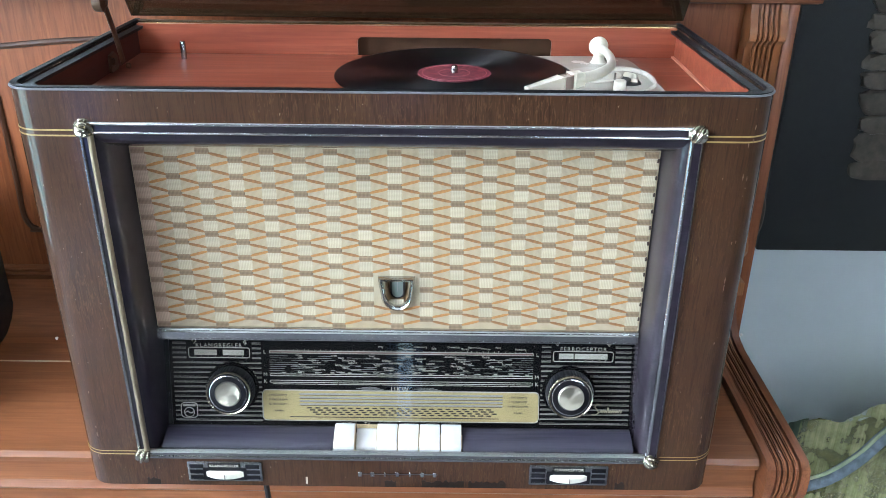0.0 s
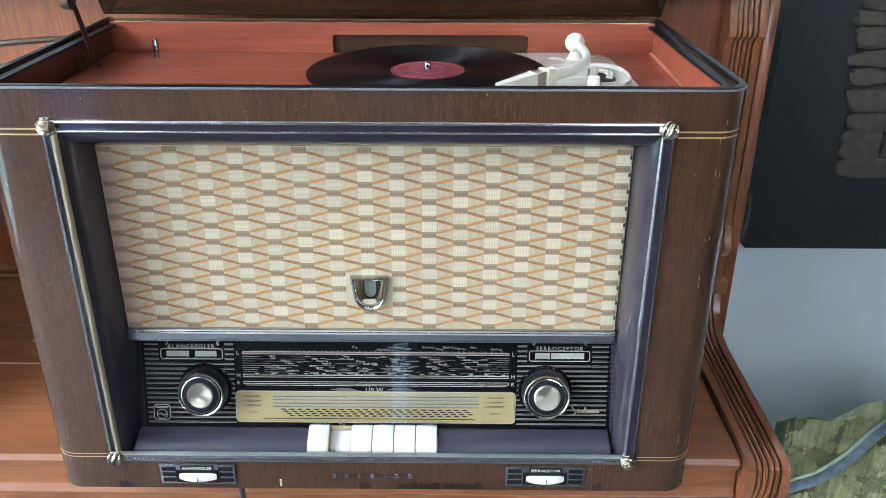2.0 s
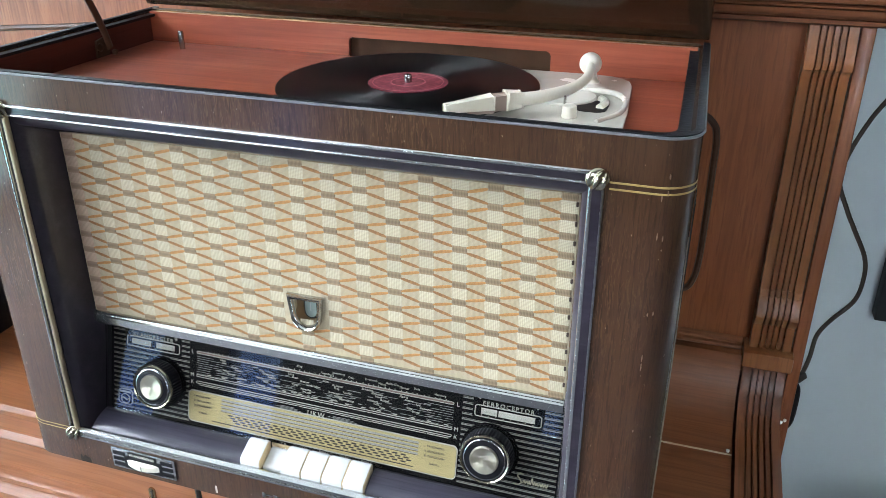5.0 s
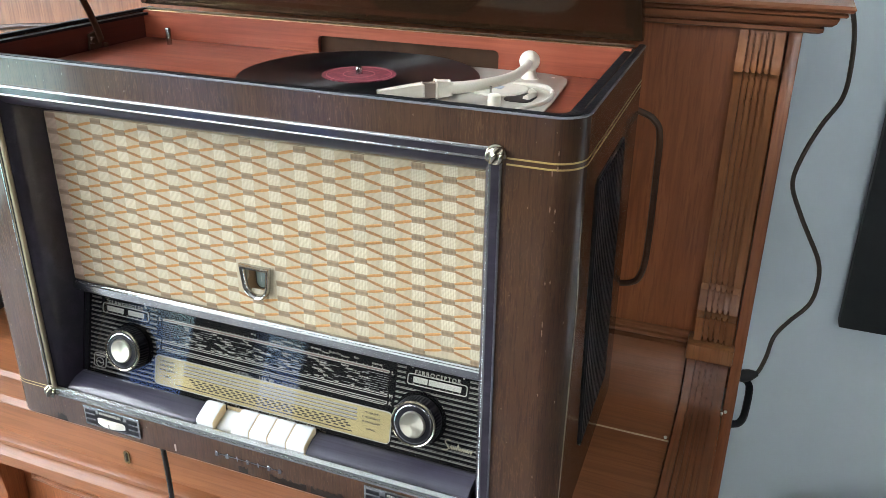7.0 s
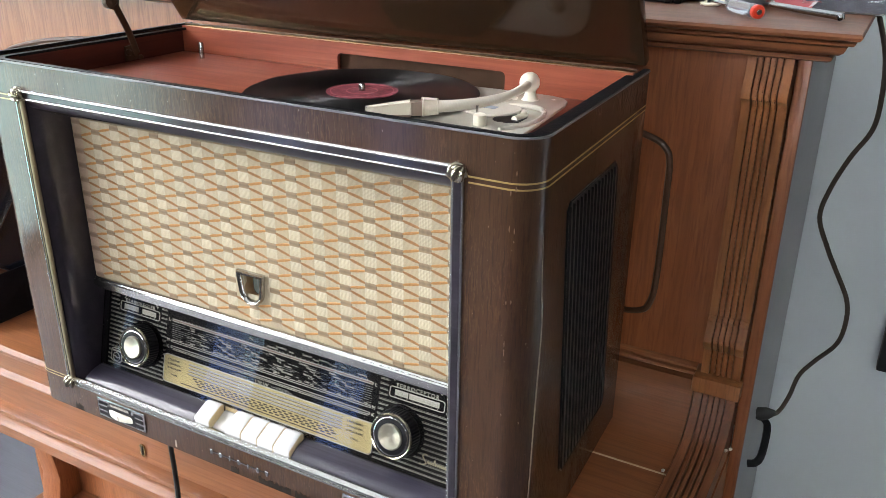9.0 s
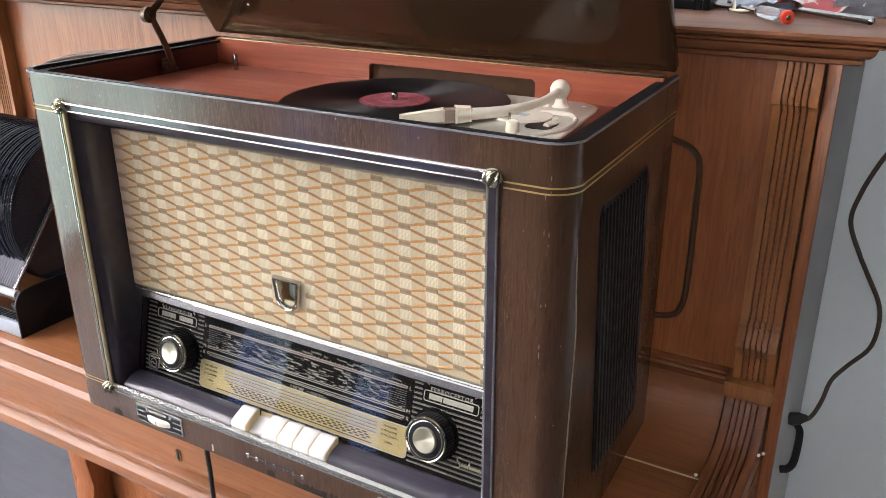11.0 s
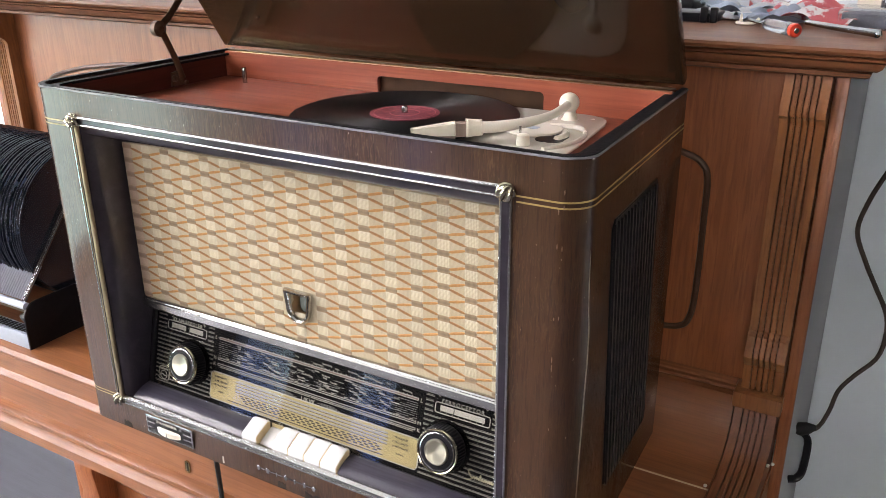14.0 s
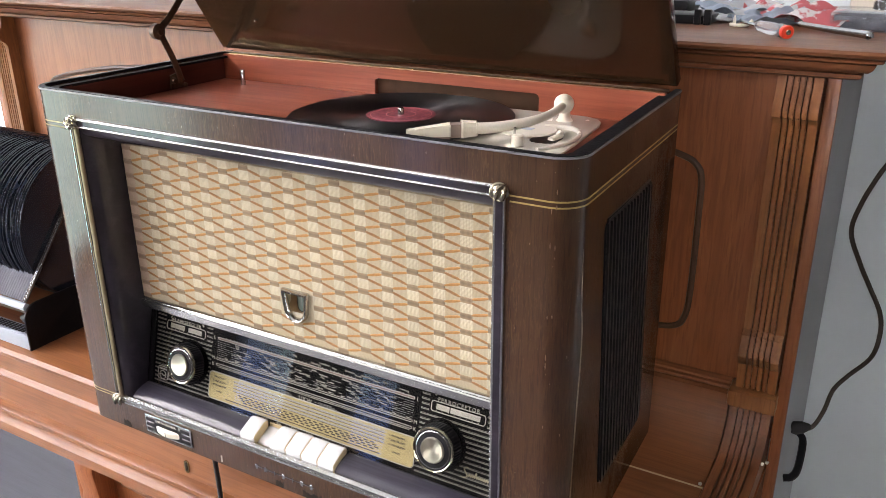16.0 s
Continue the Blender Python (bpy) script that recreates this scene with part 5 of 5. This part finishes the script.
# wear along the rounded corners
plain("pale edge wear", (0.20, 0.17, 0.13), 0.5, 0, 0.4, 200)
for i in range(22):
    t = rng.choice([2, 3, 3])
    x, y = right[t]
    z = rng.uniform(0.81, 1.22)
    s = rng.choice([1, 1, -1])
    h = rng.uniform(0.0006, 0.0035)
    part("chip", lathe([(0.0002, -h), (0.0006, 0), (0.0002, h)], 6, pose(s * x, y, z)), plain("chipped edge", (0.13, 0.07, 0.04), 0.6) if i == 0 else bpy.data.materials["chipped edge"], cab)
for sgn in (1, -1):
    bend = curve([(sgn * 0.3346, 0.0200, 1.150), (sgn * 0.3349, 0.0225, 1.10), (sgn * 0.3350, 0.0270, 1.06), (sgn * 0.3350, 0.0235, 0.98), (sgn * 0.3348, 0.0215, 0.90), (sgn * 0.3346, 0.0200, 0.835)], 6)
    part("worn_line", tube(bend, [0.0003 + 0.0007 * math.sin(math.pi * k / (len(bend) - 1)) for k in range(len(bend))], 6), bpy.data.materials["pale edge wear"], cab, "pale split along the rounded edge")
# veneer lost along the bottom edge
LOST = plain("bare dark ground under lost veneer", (0.014, 0.008, 0.006), 0.7, 0, 0.4, 200, 0.5, spec=0.15)
rv = random.Random(12)
for x, w in ((0.036, 0.010), (0.058, 0.013), (0.084, 0.008), (0.104, 0.012), (-0.008, 0.006), (0.238, 0.005), (-0.262, 0.007)):
    top = [(x + w * (1 - k / 4), 0.8035 + rv.uniform(0.0, 0.0045)) for k in range(9)]
    part("lost_veneer", prism([(x - w, 0.7975), (x + w, 0.7975)] + top, "y", -0.0004, 0.0006), LOST, cab, "small patch of lost veneer")
# ---- cables ----
cord_pts = curve([(-0.154, 0.060, ZB - 0.003), (-0.154, 0.046, ZB - 0.004), (-0.153, 0.038, 0.78), (-0.149, 0.036, 0.72), (-0.145, 0.032, 0.66), (-0.146, 0.031, 0.55), (-0.15, 0.04, 0.30), (-0.15, 0.05, 0.06), (-0.12, 0.06, 0.006), (0.05, 0.16, 0.005), (0.25, 0.30, 0.005)], 8)
solid("mains_lead", tube(cord_pts, 0.0032, 8), RUBBER, "black mains lead hanging from under the radio", "cable")
wire = curve([(0.489, 0.450, 0.776), (0.503, 0.490, 0.762), (0.512, 0.515, 0.776), (0.518, 0.535, 0.800), (0.533, 0.545, 0.822), (0.555, 0.545, 0.855), (0.560, 0.545, 0.889), (0.555, 0.545, 0.921), (0.536, 0.545, 0.957), (0.521, 0.545, 0.985),
              (0.5045, 0.545, 1.025), (0.510, 0.545, 1.064), (0.525, 0.545, 1.107), (0.543, 0.545, 1.145), (0.545, 0.545, 1.186), (0.540, 0.546, 1.230), (0.5275, 0.548, 1.268), (0.517, 0.551, 1.2886), (0.503, 0.556, 1.2886), (0.486, 0.560, 1.2886)], 6)
wl_ = thing("wall_cable", (0.52, 0.545, 0.76), "thin brown cable looping down from the piano top to a plug", "cable")
part("lead", tube(wire, 0.0030, 8), CABLE, wl_)
part("plug", lathe([(0.007, 0.0), (0.009, 0.004), (0.008, 0.014), (0.0035, 0.024)], 16, Matrix.Translation((0.4805, 0.447, 0.777)) @ pose(0, 0, 0, 0, 75, 15)), RUBBER, wl_, "black plug")

# ---- picture on the wall ----
pic = thing("relief_picture", (0.93, 0.699, 0.765), "black canvas picture with a carved stone relief", "picture")
part("canvas", box(0.612, 1.26, 0.670, 0.6985, 0.765, 1.60, 0.003), CANVAS, pic, "deep-edged black canvas")
rr = random.Random(7)


def rock(x, z, w, h, d):
    k = bmesh.new()
    bmesh.ops.create_icosphere(k, subdivisions=3, radius=1)
    o = Vector((rr.uniform(0, 50), rr.uniform(0, 50), 0))
    for v in k.verts:
        q = v.co.copy()
        q = Vector([math.copysign(abs(c) ** 0.55, c) for c in q])
        f = 1 + 0.22 * noise.noise(v.co * 1.7 + o) + 0.10 * noise.noise(v.co * 5 + o)
        v.co = Vector((x + q.x * w * f, 0.6695 + q.y * d * f, z + q.z * h * f))
    return k


z = 0.905
while z < 1.42:
    h = rr.uniform(0.012, 0.028)
    z += h
    x = 0.742 + rr.uniform(0, 0.014) - (z - 0.9) * 0.08
    while x < 1.10:
        w = rr.uniform(0.03, 0.07)
        x += w
        part("stone", rock(x, z, w, h, rr.uniform(0.006, 0.016)), STONE, pic)
        x += w * 0.97
    z += h * 0.95

# ---- net bag beside the piano ----
NETY, _t, _n, _l, _b = nodes_of("yellow green netting")
_v = coords(_n, _l, (1, 1, 1))
_f = noise_of(_n, _l, coords(_n, _l, (60, 60, 8)), 1.0, 4)
_g = noise_of(_n, _l, _v, 9, 4)
_c = mix(_n, _l, ramp(_n, _l, _g, ((0.42, (0, 0, 0)), (0.58, (1, 1, 1)))), ramp(_n, _l, _f, ((0.3, (0.23, 0.25, 0.08)), (0.7, (0.52, 0.50, 0.24)))), ramp(_n, _l, _f, ((0.3, (0.09, 0.11, 0.04)), (0.7, (0.40, 0.42, 0.27)))))
_l.new(_c, _b.inputs["Base Color"])
setp(_b, rough=0.8, sheen=0.3)
bump(_n, _l, _b, _f, 0.6, 0.002)
NETG = plain("pale green netting", (0.34, 0.40, 0.26), 0.8, 0, 0.4, 50, 0.6)
STRAP = plain("mottled blue grey strap", (0.13, 0.16, 0.19), 0.7, 0, 0.6, 90, 0.5)


def sack(cx, cy, rx, ry, h, seed, lean=0.0):
    """A slumped soft bag with upright folds and a ragged top edge."""
    k = bmesh.new()
    n, m = 96, 26
    rows = []
    for j in range(m + 1):
        f = j / m
        row = []
        for i in range(n):
            a = math.tau * i / n
            c, s = math.cos(a), math.sin(a)
            c, s = math.copysign(abs(c) ** 0.7, c), math.copysign(abs(s) ** 0.7, s)
            fold = 0.05 * noise.noise(Vector((c * 3, s * 3, f * 1.2 + seed))) + 0.022 * math.sin(17 * a + 3 * noise.noise(Vector((f * 2, seed, 0)))) * f
            bulge = 0.86 + 0.2 * math.sin(math.pi * min(f * 1.1, 1)) + fold * 2
            zz = h * f * (1 + 0.16 * noise.noise(Vector((c * 1.4 + seed, s * 1.4, 0.3))) * f)
            row.append(k.verts.new((cx + rx * c * bulge + lean * f, cy + ry * s * bulge, zz)))
        rows.append(row)
    for q, s in zip(rows, rows[1:]):
        for i in range(n):
            j = (i + 1) % n
            k.faces.new((q[i], q[j], s[j], s[i]))
    last = rows[-1]
    for t, dz in ((0.86, -0.006), (0.55, -0.03), (0.2, -0.02)):
        mid = Vector((cx + lean, cy, h))
        nxt = [k.verts.new(Vector((mid.x + (v.co.x - mid.x) * t, mid.y + (v.co.y - mid.y) * t, v.co.z + dz + 0.025 * noise.noise(v.co * 9)))) for v in last]
        ref = last if t == 0.86 else prev
        for i in range(n):
            j = (i + 1) % n
            k.faces.new((ref[i], ref[j], nxt[j], nxt[i]))
        prev = nxt
    k.faces.new(prev)
    k.faces.new(rows[0][::-1])
    return k


NETSHEER, _t, _n, _l, _b = nodes_of("sheer yellow green net")
_f = noise_of(_n, _l, coords(_n, _l, (140, 140, 5)), 1.0, 4, 0.65)
_l.new(ramp(_n, _l, _f, ((0.32, (0.17, 0.18, 0.07)), (0.7, (0.40, 0.39, 0.22)))), _b.inputs["Base Color"])
_g = ramp(_n, _l, noise_of(_n, _l, coords(_n, _l, (1, 1, 1)), 16, 4, 0.6), ((0.38, (0.25,) * 3), (0.60, (0.9,) * 3)))
_l.new(_g, _b.inputs["Alpha"])
setp(_b, rough=0.85)
bump(_n, _l, _b, _f, 0.5, 0.002)
OLIVE = plain("dark olive cloth", (0.13, 0.125, 0.04), 0.85, 0, 0.6, 22, 0.5)
DARKGREEN = plain("dark green cloth", (0.035, 0.06, 0.04), 0.85, 0, 0.4, 60, 0.4)


def drape(top, bottom, y, fold, seed, waves=60.0, slope=0.0):
    """A hanging sheet under a bent top edge, gathered into upright folds."""
    k = bmesh.new()
    nx, nz = 90, 22
    rows = []
    for j in range(nz + 1):
        f = j / nz
        row = []
        for i in range(nx + 1):
            x = top[0][0] + (top[-1][0] - top[0][0]) * i / nx
            zt = next(z0 + (z1 - z0) * (x - x0) / (x1 - x0) for (x0, z0), (x1, z1) in zip(top, top[1:]) if x <= x1 + 1e-9)
            z = zt + (bottom - zt) * f + 0.004 * noise.noise(Vector((x * 40, seed, 0))) * (1 - f)
            w = noise.noise(Vector((x * waves, f * 1.6 + seed, 0.3))) + 0.6 * noise.noise(Vector((x * waves * 2.7, f * 2 + seed, 4.0)))
            row.append(k.verts.new((x + 0.004 * w * f, y + slope * f + fold * w * (0.35 + f), z)))
        rows.append(row)
    for q, r in zip(rows, rows[1:]):
        for i in range(nx):
            k.faces.new((q[i], q[i + 1], r[i + 1], r[i]))
    g = bmesh.ops.solidify(k, geom=k.faces[:], thickness=0.0012)
    return k


bag = thing("net_bag", (0.86, 0.45, 0.0), "slumped yellow-green netting bag with a mottled grey strap", "bag")
part("sack", sack(0.89, 0.545, 0.20, 0.075, 0.43, 2.0, 0.01), OLIVE, bag, "dark olive cloth inside the netting", 60)
part("net_panel", drape([(0.648, 0.556), (0.681, 0.558), (0.719, 0.555), (0.763, 0.588), (0.80, 0.600), (1.06, 0.61)], 0.02, 0.445, 0.006, 1.0), NETSHEER, bag, "sheer yellow-green netting in folds", 60)
part("edge_flap", drape([(0.632, 0.548), (0.664, 0.556)], 0.02, 0.452, 0.003, 3.0), DARKGREEN, bag, "dark green edge", 60)
st = [Vector(p) for p in ((0.618, 0.405, 0.430), (0.642, 0.402, 0.449), (0.692, 0.40, 0.473), (0.735, 0.40, 0.514), (0.771, 0.405, 0.558), (0.84, 0.42, 0.612), (0.94, 0.44, 0.62))]
part("strap", tube(curve(st, 6), 0.0165, 10, None, 0.3), STRAP, bag, "mottled blue-grey strap", 60)
part("strap_piping", tube([p + Vector((-0.004, -0.004, 0.015)) for p in curve(st, 6)], 0.0028, 8), NETG, bag)
part("front_pocket", drape([(0.622, 0.405), (0.645, 0.430), (0.693, 0.452), (0.741, 0.492), (0.776, 0.536), (0.84, 0.585), (1.02, 0.60)], 0.02, 0.398, 0.007, 6.0, 34.0, -0.02), NETSHEER, bag, "pale green netting pocket", 60)

# ---- record rack on the piano lid ----
rack = thing("record_rack", (-0.71, 0.2, SZ), "black metal rack with a ribbed grey bed", "record rack")
RX0, RX1 = -0.86, -0.577
for x in (RX1, RX0 - 0.004):
    sp_ = [(0.078, SZ), (0.078, 0.838)] + [(0.103 - 0.025 * math.cos(radians(a)), 0.838 + 0.025 * math.sin(radians(a))) for a in range(15, 91, 15)] + [(0.20, 0.863), (0.235, 0.885), (0.262, 0.93), (0.28, 0.945), (0.345, 0.950), (0.345, SZ)]
    part("end_panel", prism(sp_, "x", x, x + 0.004, None, 0.0012), BLACKPL, rack, "black end panel with a rounded corner")
    xs = x - 0.004 if x > -0.7 else x + 0.008
    for dx in (0, 0.0045):
        part("side_rod", tube([(xs + dx - 0.001, 0.086, 0.866), (xs + dx - 0.001, 0.205, 1.015)], 0.0016, 8), STEEL, rack)
part("front_rail", box(RX0, RX1 - 0.0005, 0.079, 0.083, SZ, 0.812, 0.0008), GREYMETAL, rack, "grey metal front rail")
part("rail_shelf", box(RX0, RX1 - 0.0005, 0.0835, 0.105, 0.806, 0.810), GREYMETAL, rack)
for i in range(34):
    x = RX0 + 0.006 + i * 0.0081
    part("rail_slot", box(x, x + 0.004, 0.086, 0.102, 0.8098, 0.8112), BLACKPL, rack)
part("upper_rail", tube([(RX0, 0.088, 0.857), (RX1 - 0.001, 0.088, 0.857)], 0.006, 12), GREYMETAL, rack, "grey upper rail")
part("inner_rail", box(RX0, RX1 - 0.001, 0.096, 0.110, 0.838, 0.848, 0.001), BRONZE, rack)
part("latch", lathe([(0.004, 0), (0.0075, 0.01), (0.0085, 0.022), (0.006, 0.026)], 16, Matrix.Translation((RX1 - 0.035, 0.098, 0.829)) @ rot), BLACKPL, rack, "black latch")
bed = quadbox((RX0, 0.094, 0.862), (RX1 - 0.008, 0.094, 0.862), (RX1 - 0.008, 0.130, 0.862 + 0.045), (RX0, 0.130, 0.907), 0.002)
part("ribbed_bed", bed, FLEECE, rack, "ribbed grey bed")
for i in range(48):
    x = RX0 + 0.004 + i * 0.0056
    part("rib", tube([(x, 0.0925, 0.8625), (x, 0.1285, 0.9075)], 0.0019, 6), RIBGREY, rack)
part("rear_bed", box(RX0, RX1 - 0.001, 0.20, 0.33, 0.815, 0.8265, 0.001), BLACKPL, rack)
dm = lathe([(0.004, -0.0012), (0.046, -0.0015), (0.122, -0.0014), (0.1247, -0.0012), (0.1255, 0), (0.1247, 0.0012), (0.122, 0.0014), (0.046, 0.0015), (0.004, 0.0012)], 96)
one = None
rd = random.Random(3)
for i in range(42):
    x = -0.5925 - i * 0.0061 + rd.uniform(-0.0009, 0.0009)
    m = Matrix.Translation((x, 0.230 + rd.uniform(-0.0012, 0.0012), 0.9525 + rd.uniform(-0.0008, 0.0012))) @ pose(0, 0, 0, rd.uniform(-0.3, 0.3), 90 + rd.uniform(-0.4, 0.4), 0) @ Matrix.Rotation(rd.uniform(0, 6.2), 4, "Z")
    if one is None:
        one = thing("stored_record", (0, 0, 0), "black shellac record standing in the rack", "record", "records in the rack")
        part("disc", dm, SHELLAC, one)
        part("label", lathe([(0.038, -0.0014), (0.038, 0.0014)], 32), LABELRED, one, "maroon paper label")
        one.matrix_basis = m
    else:
        copy_thing(one, m)

lab = thing("labelled_record", (-0.5865, 0.230, 0.827), "black shellac record with a maroon label, last in the rack", "record", "records in the rack")
m = Matrix.Translation((-0.5865, 0.230, 0.9530)) @ pose(0, 0, 0, 0, 90, 0)
part("disc", lathe([(0.004, -0.0009), (0.046, -0.0012), (0.122, -0.0010), (0.1247, -0.0009), (0.1255, 0), (0.1247, 0.0009), (0.122, 0.0010), (0.046, 0.0012), (0.004, 0.0009)], 96, m), SHELLAC, lab)
part("label", lathe([(0.038, -0.0015), (0.038, 0.0015)], 48, m), LABELRED, lab, "maroon label")

# ---- odds and ends on the piano top ----
TZ = 1.285
sd = thing("screwdriver", (0.405, 0.39, TZ), "screwdriver with a clear handle and red cap", "screwdriver")
ax = Vector((-0.62, 0.78, 0)).normalized()
p = Vector((0.4215, 0.352, TZ + 0.0082))
rz = Matrix.Translation(p) @ Vector((0, 0, 1)).rotation_difference(ax).to_matrix().to_4x4()
part("handle", lathe([(0.006, 0.006), (0.0068, 0.010), (0.0068, 0.045), (0.0055, 0.052), (0.0062, 0.058), (0.0045, 0.062)], 12, rz), CLEARPL, sd, "clear plastic grip")
part("cap", lathe([(0.0058, -0.001), (0.0069, 0.0), (0.0069, 0.005), (0.0060, 0.0062)], 36, rz, None, 1, 0.03), REDPL, sd, "ribbed red cap")
part("screw", lathe([(0.0026, -0.0024), (0.003, -0.0018), (0.003, -0.0008)], 8, rz), STEEL, sd, "steel screw")
part("shaft", lathe([(0.0018, 0.0618), (0.0018, 0.10)], 10, rz), STEEL, sd)
solid("steel_rod", tube(curve([(0.418, 0.455, TZ + 0.006), (0.455, 0.420, TZ + 0.0055), (0.492, 0.388, TZ + 0.0055), (0.496, 0.384, TZ + 0.004)], 5), [0.0030 + 0.0001 * i for i in range(14)] + [0.003, 0.0015], 12), STEEL, "polished steel rod lying on the piano", "tool")
cs = thing("plastic_case", (0.49, 0.50, TZ), "clear plastic case with blue-grey contents", "case")
part("shell", box(0.448, 0.545, 0.462, 0.545, TZ, TZ + 0.020, 0.002), CLEARPL, cs)
part("contents", box(0.452, 0.541, 0.466, 0.541, TZ + 0.002, TZ + 0.016, 0.001), plain("dark blue grey parts", (0.07, 0.085, 0.12), 0.5, 0, 0.6, 90, 0.5), cs)
wb = thing("white_adapter", (0.506, 0.607, TZ), "off-white plastic adapter with a metal socket", "adapter")
part("body", box(0.456, 0.556, 0.578, 0.636, TZ, TZ + 0.045, 0.004), IVORY, wb)
part("socket", lathe([(0.009, 0), (0.010, 0.002), (0.0085, 0.012), (0.005, 0.0125)], 20, pose(0.492, 0.5785, TZ + 0.020, 90, 0, 0)), STEEL, wb, "metal socket")


def scrap(x, y, w, h, seed, ang, lift=0.0):
    k = bmesh.new()
    bmesh.ops.create_grid(k, x_segments=44, y_segments=34, size=0.5)
    for v in k.verts:
        q = v.co.copy()
        zz = 0.026 * abs(noise.noise(Vector((q.x * 2.6 + seed, q.y * 2.6, seed)))) + 0.005 * abs(noise.noise(Vector((q.x * 5, q.y * 7 + seed, 1)))) + 0.0008 + lift
        v.co = Vector((q.x * w, q.y * h, zz))
    r = bmesh.ops.extrude_face_region(k, geom=k.faces[:])
    for v in [g for g in r["geom"] if isinstance(g, bmesh.types.BMVert)]:
        v.co.z += 0.0006
    lo = min(v.co.z for v in k.verts)
    k.transform(pose(x, y, TZ - lo, 0, 0, ang))
    return k


PRINTED, _t, _n, _l, _b = nodes_of("paper printed red")
_g = noise_of(_n, _l, coords(_n, _l, (1, 1, 1)), 48, 4)
_l.new(ramp(_n, _l, _g, ((0.46, (0.52, 0.49, 0.49)), (0.52, (0.42, 0.07, 0.08)))), _b.inputs["Base Color"])
setp(_b, rough=0.6)
for x, y, w, h, s, a, mt, lab in ((0.345, 0.535, 0.13, 0.09, 3.1, 20, PAPER, "crumpled white paper on the piano"), (0.425, 0.515, 0.12, 0.10, 8.4, -25, PRINTED, "crumpled red and white printed wrapper"),
                                 (0.385, 0.50, 0.10, 0.05, 5.2, 35, BLUEGREY, "creased blue-grey paper strip"), (0.385, 0.612, 0.12, 0.08, 1.7, 10, PRINTED, "crumpled red and white printed wrapper"),
                                 (0.30, 0.61, 0.13, 0.08, 6.6, -12, PAPER, "crumpled white paper on the piano"), (0.33, 0.575, 0.11, 0.07, 9.3, 30, BLUEGREY, "creased blue-grey paper strip")):
    solid("paper_scrap", scrap(x, y, w, h, s, a), mt, lab, "paper", "papers on the piano", smooth=24)
bl = thing("black_device", (0.29, 0.475, TZ), "flat black electronic part with two lugs", "device")
part("body", box(0.235, 0.318, 0.452, 0.50, TZ, TZ + 0.011, 0.002), BLACKPL, bl)
for x in (0.300, 0.3115):
    part("lug", box(x, x + 0.008, 0.448, 0.458, TZ, TZ + 0.018, 0.0015), BLACKPL, bl)
bb = thing("black_device", (0.235, 0.56, TZ), "squat black plastic part lying on the piano", "device")
part("body", box(0.185, 0.270, 0.535, 0.60, TZ, TZ + 0.020, 0.004), BLACKPL, bb)
part("cap", box(0.205, 0.250, 0.528, 0.536, TZ + 0.003, TZ + 0.015, 0.002), RUBBER, bb)
cl = thing("white_clip", (0.353, 0.452, TZ), "small white plastic cable clip", "clip")
part("base", tube(curve([(0.342, 0.455, TZ + 0.002), (0.352, 0.447, TZ + 0.002), (0.362, 0.450, TZ + 0.003), (0.366, 0.456, TZ + 0.007)], 5), 0.002, 8), IVORY, cl)
part("prong", lathe([(0.0024, 0), (0.0016, 0.008), (0.0004, 0.011)], 10, pose(0.347, 0.452, TZ + 0.002)), IVORY, cl)
for x, y, z in ((0.4700, 0.322, 0.0), (0.4655, 0.3165, 0.0), (0.4085, 0.2555, SZ), (-0.497, 0.30, SZ)):
    zz = z or 0.7965
    if z == SZ and x < 0:
        zz = SZ + 0.0045
    k = bmesh.new()
    bmesh.ops.create_icosphere(k, subdivisions=2, radius=0.0022)
    for v in k.verts:
        v.co *= 1 + 0.3 * noise.noise(v.co * 900)
    k.transform(Matrix.Translation((x, y, zz + 0.0012)))
    solid("plaster_crumb", k, WHITEPAINT, "tiny white crumb of plaster on the wood", "crumb", "plaster crumbs")
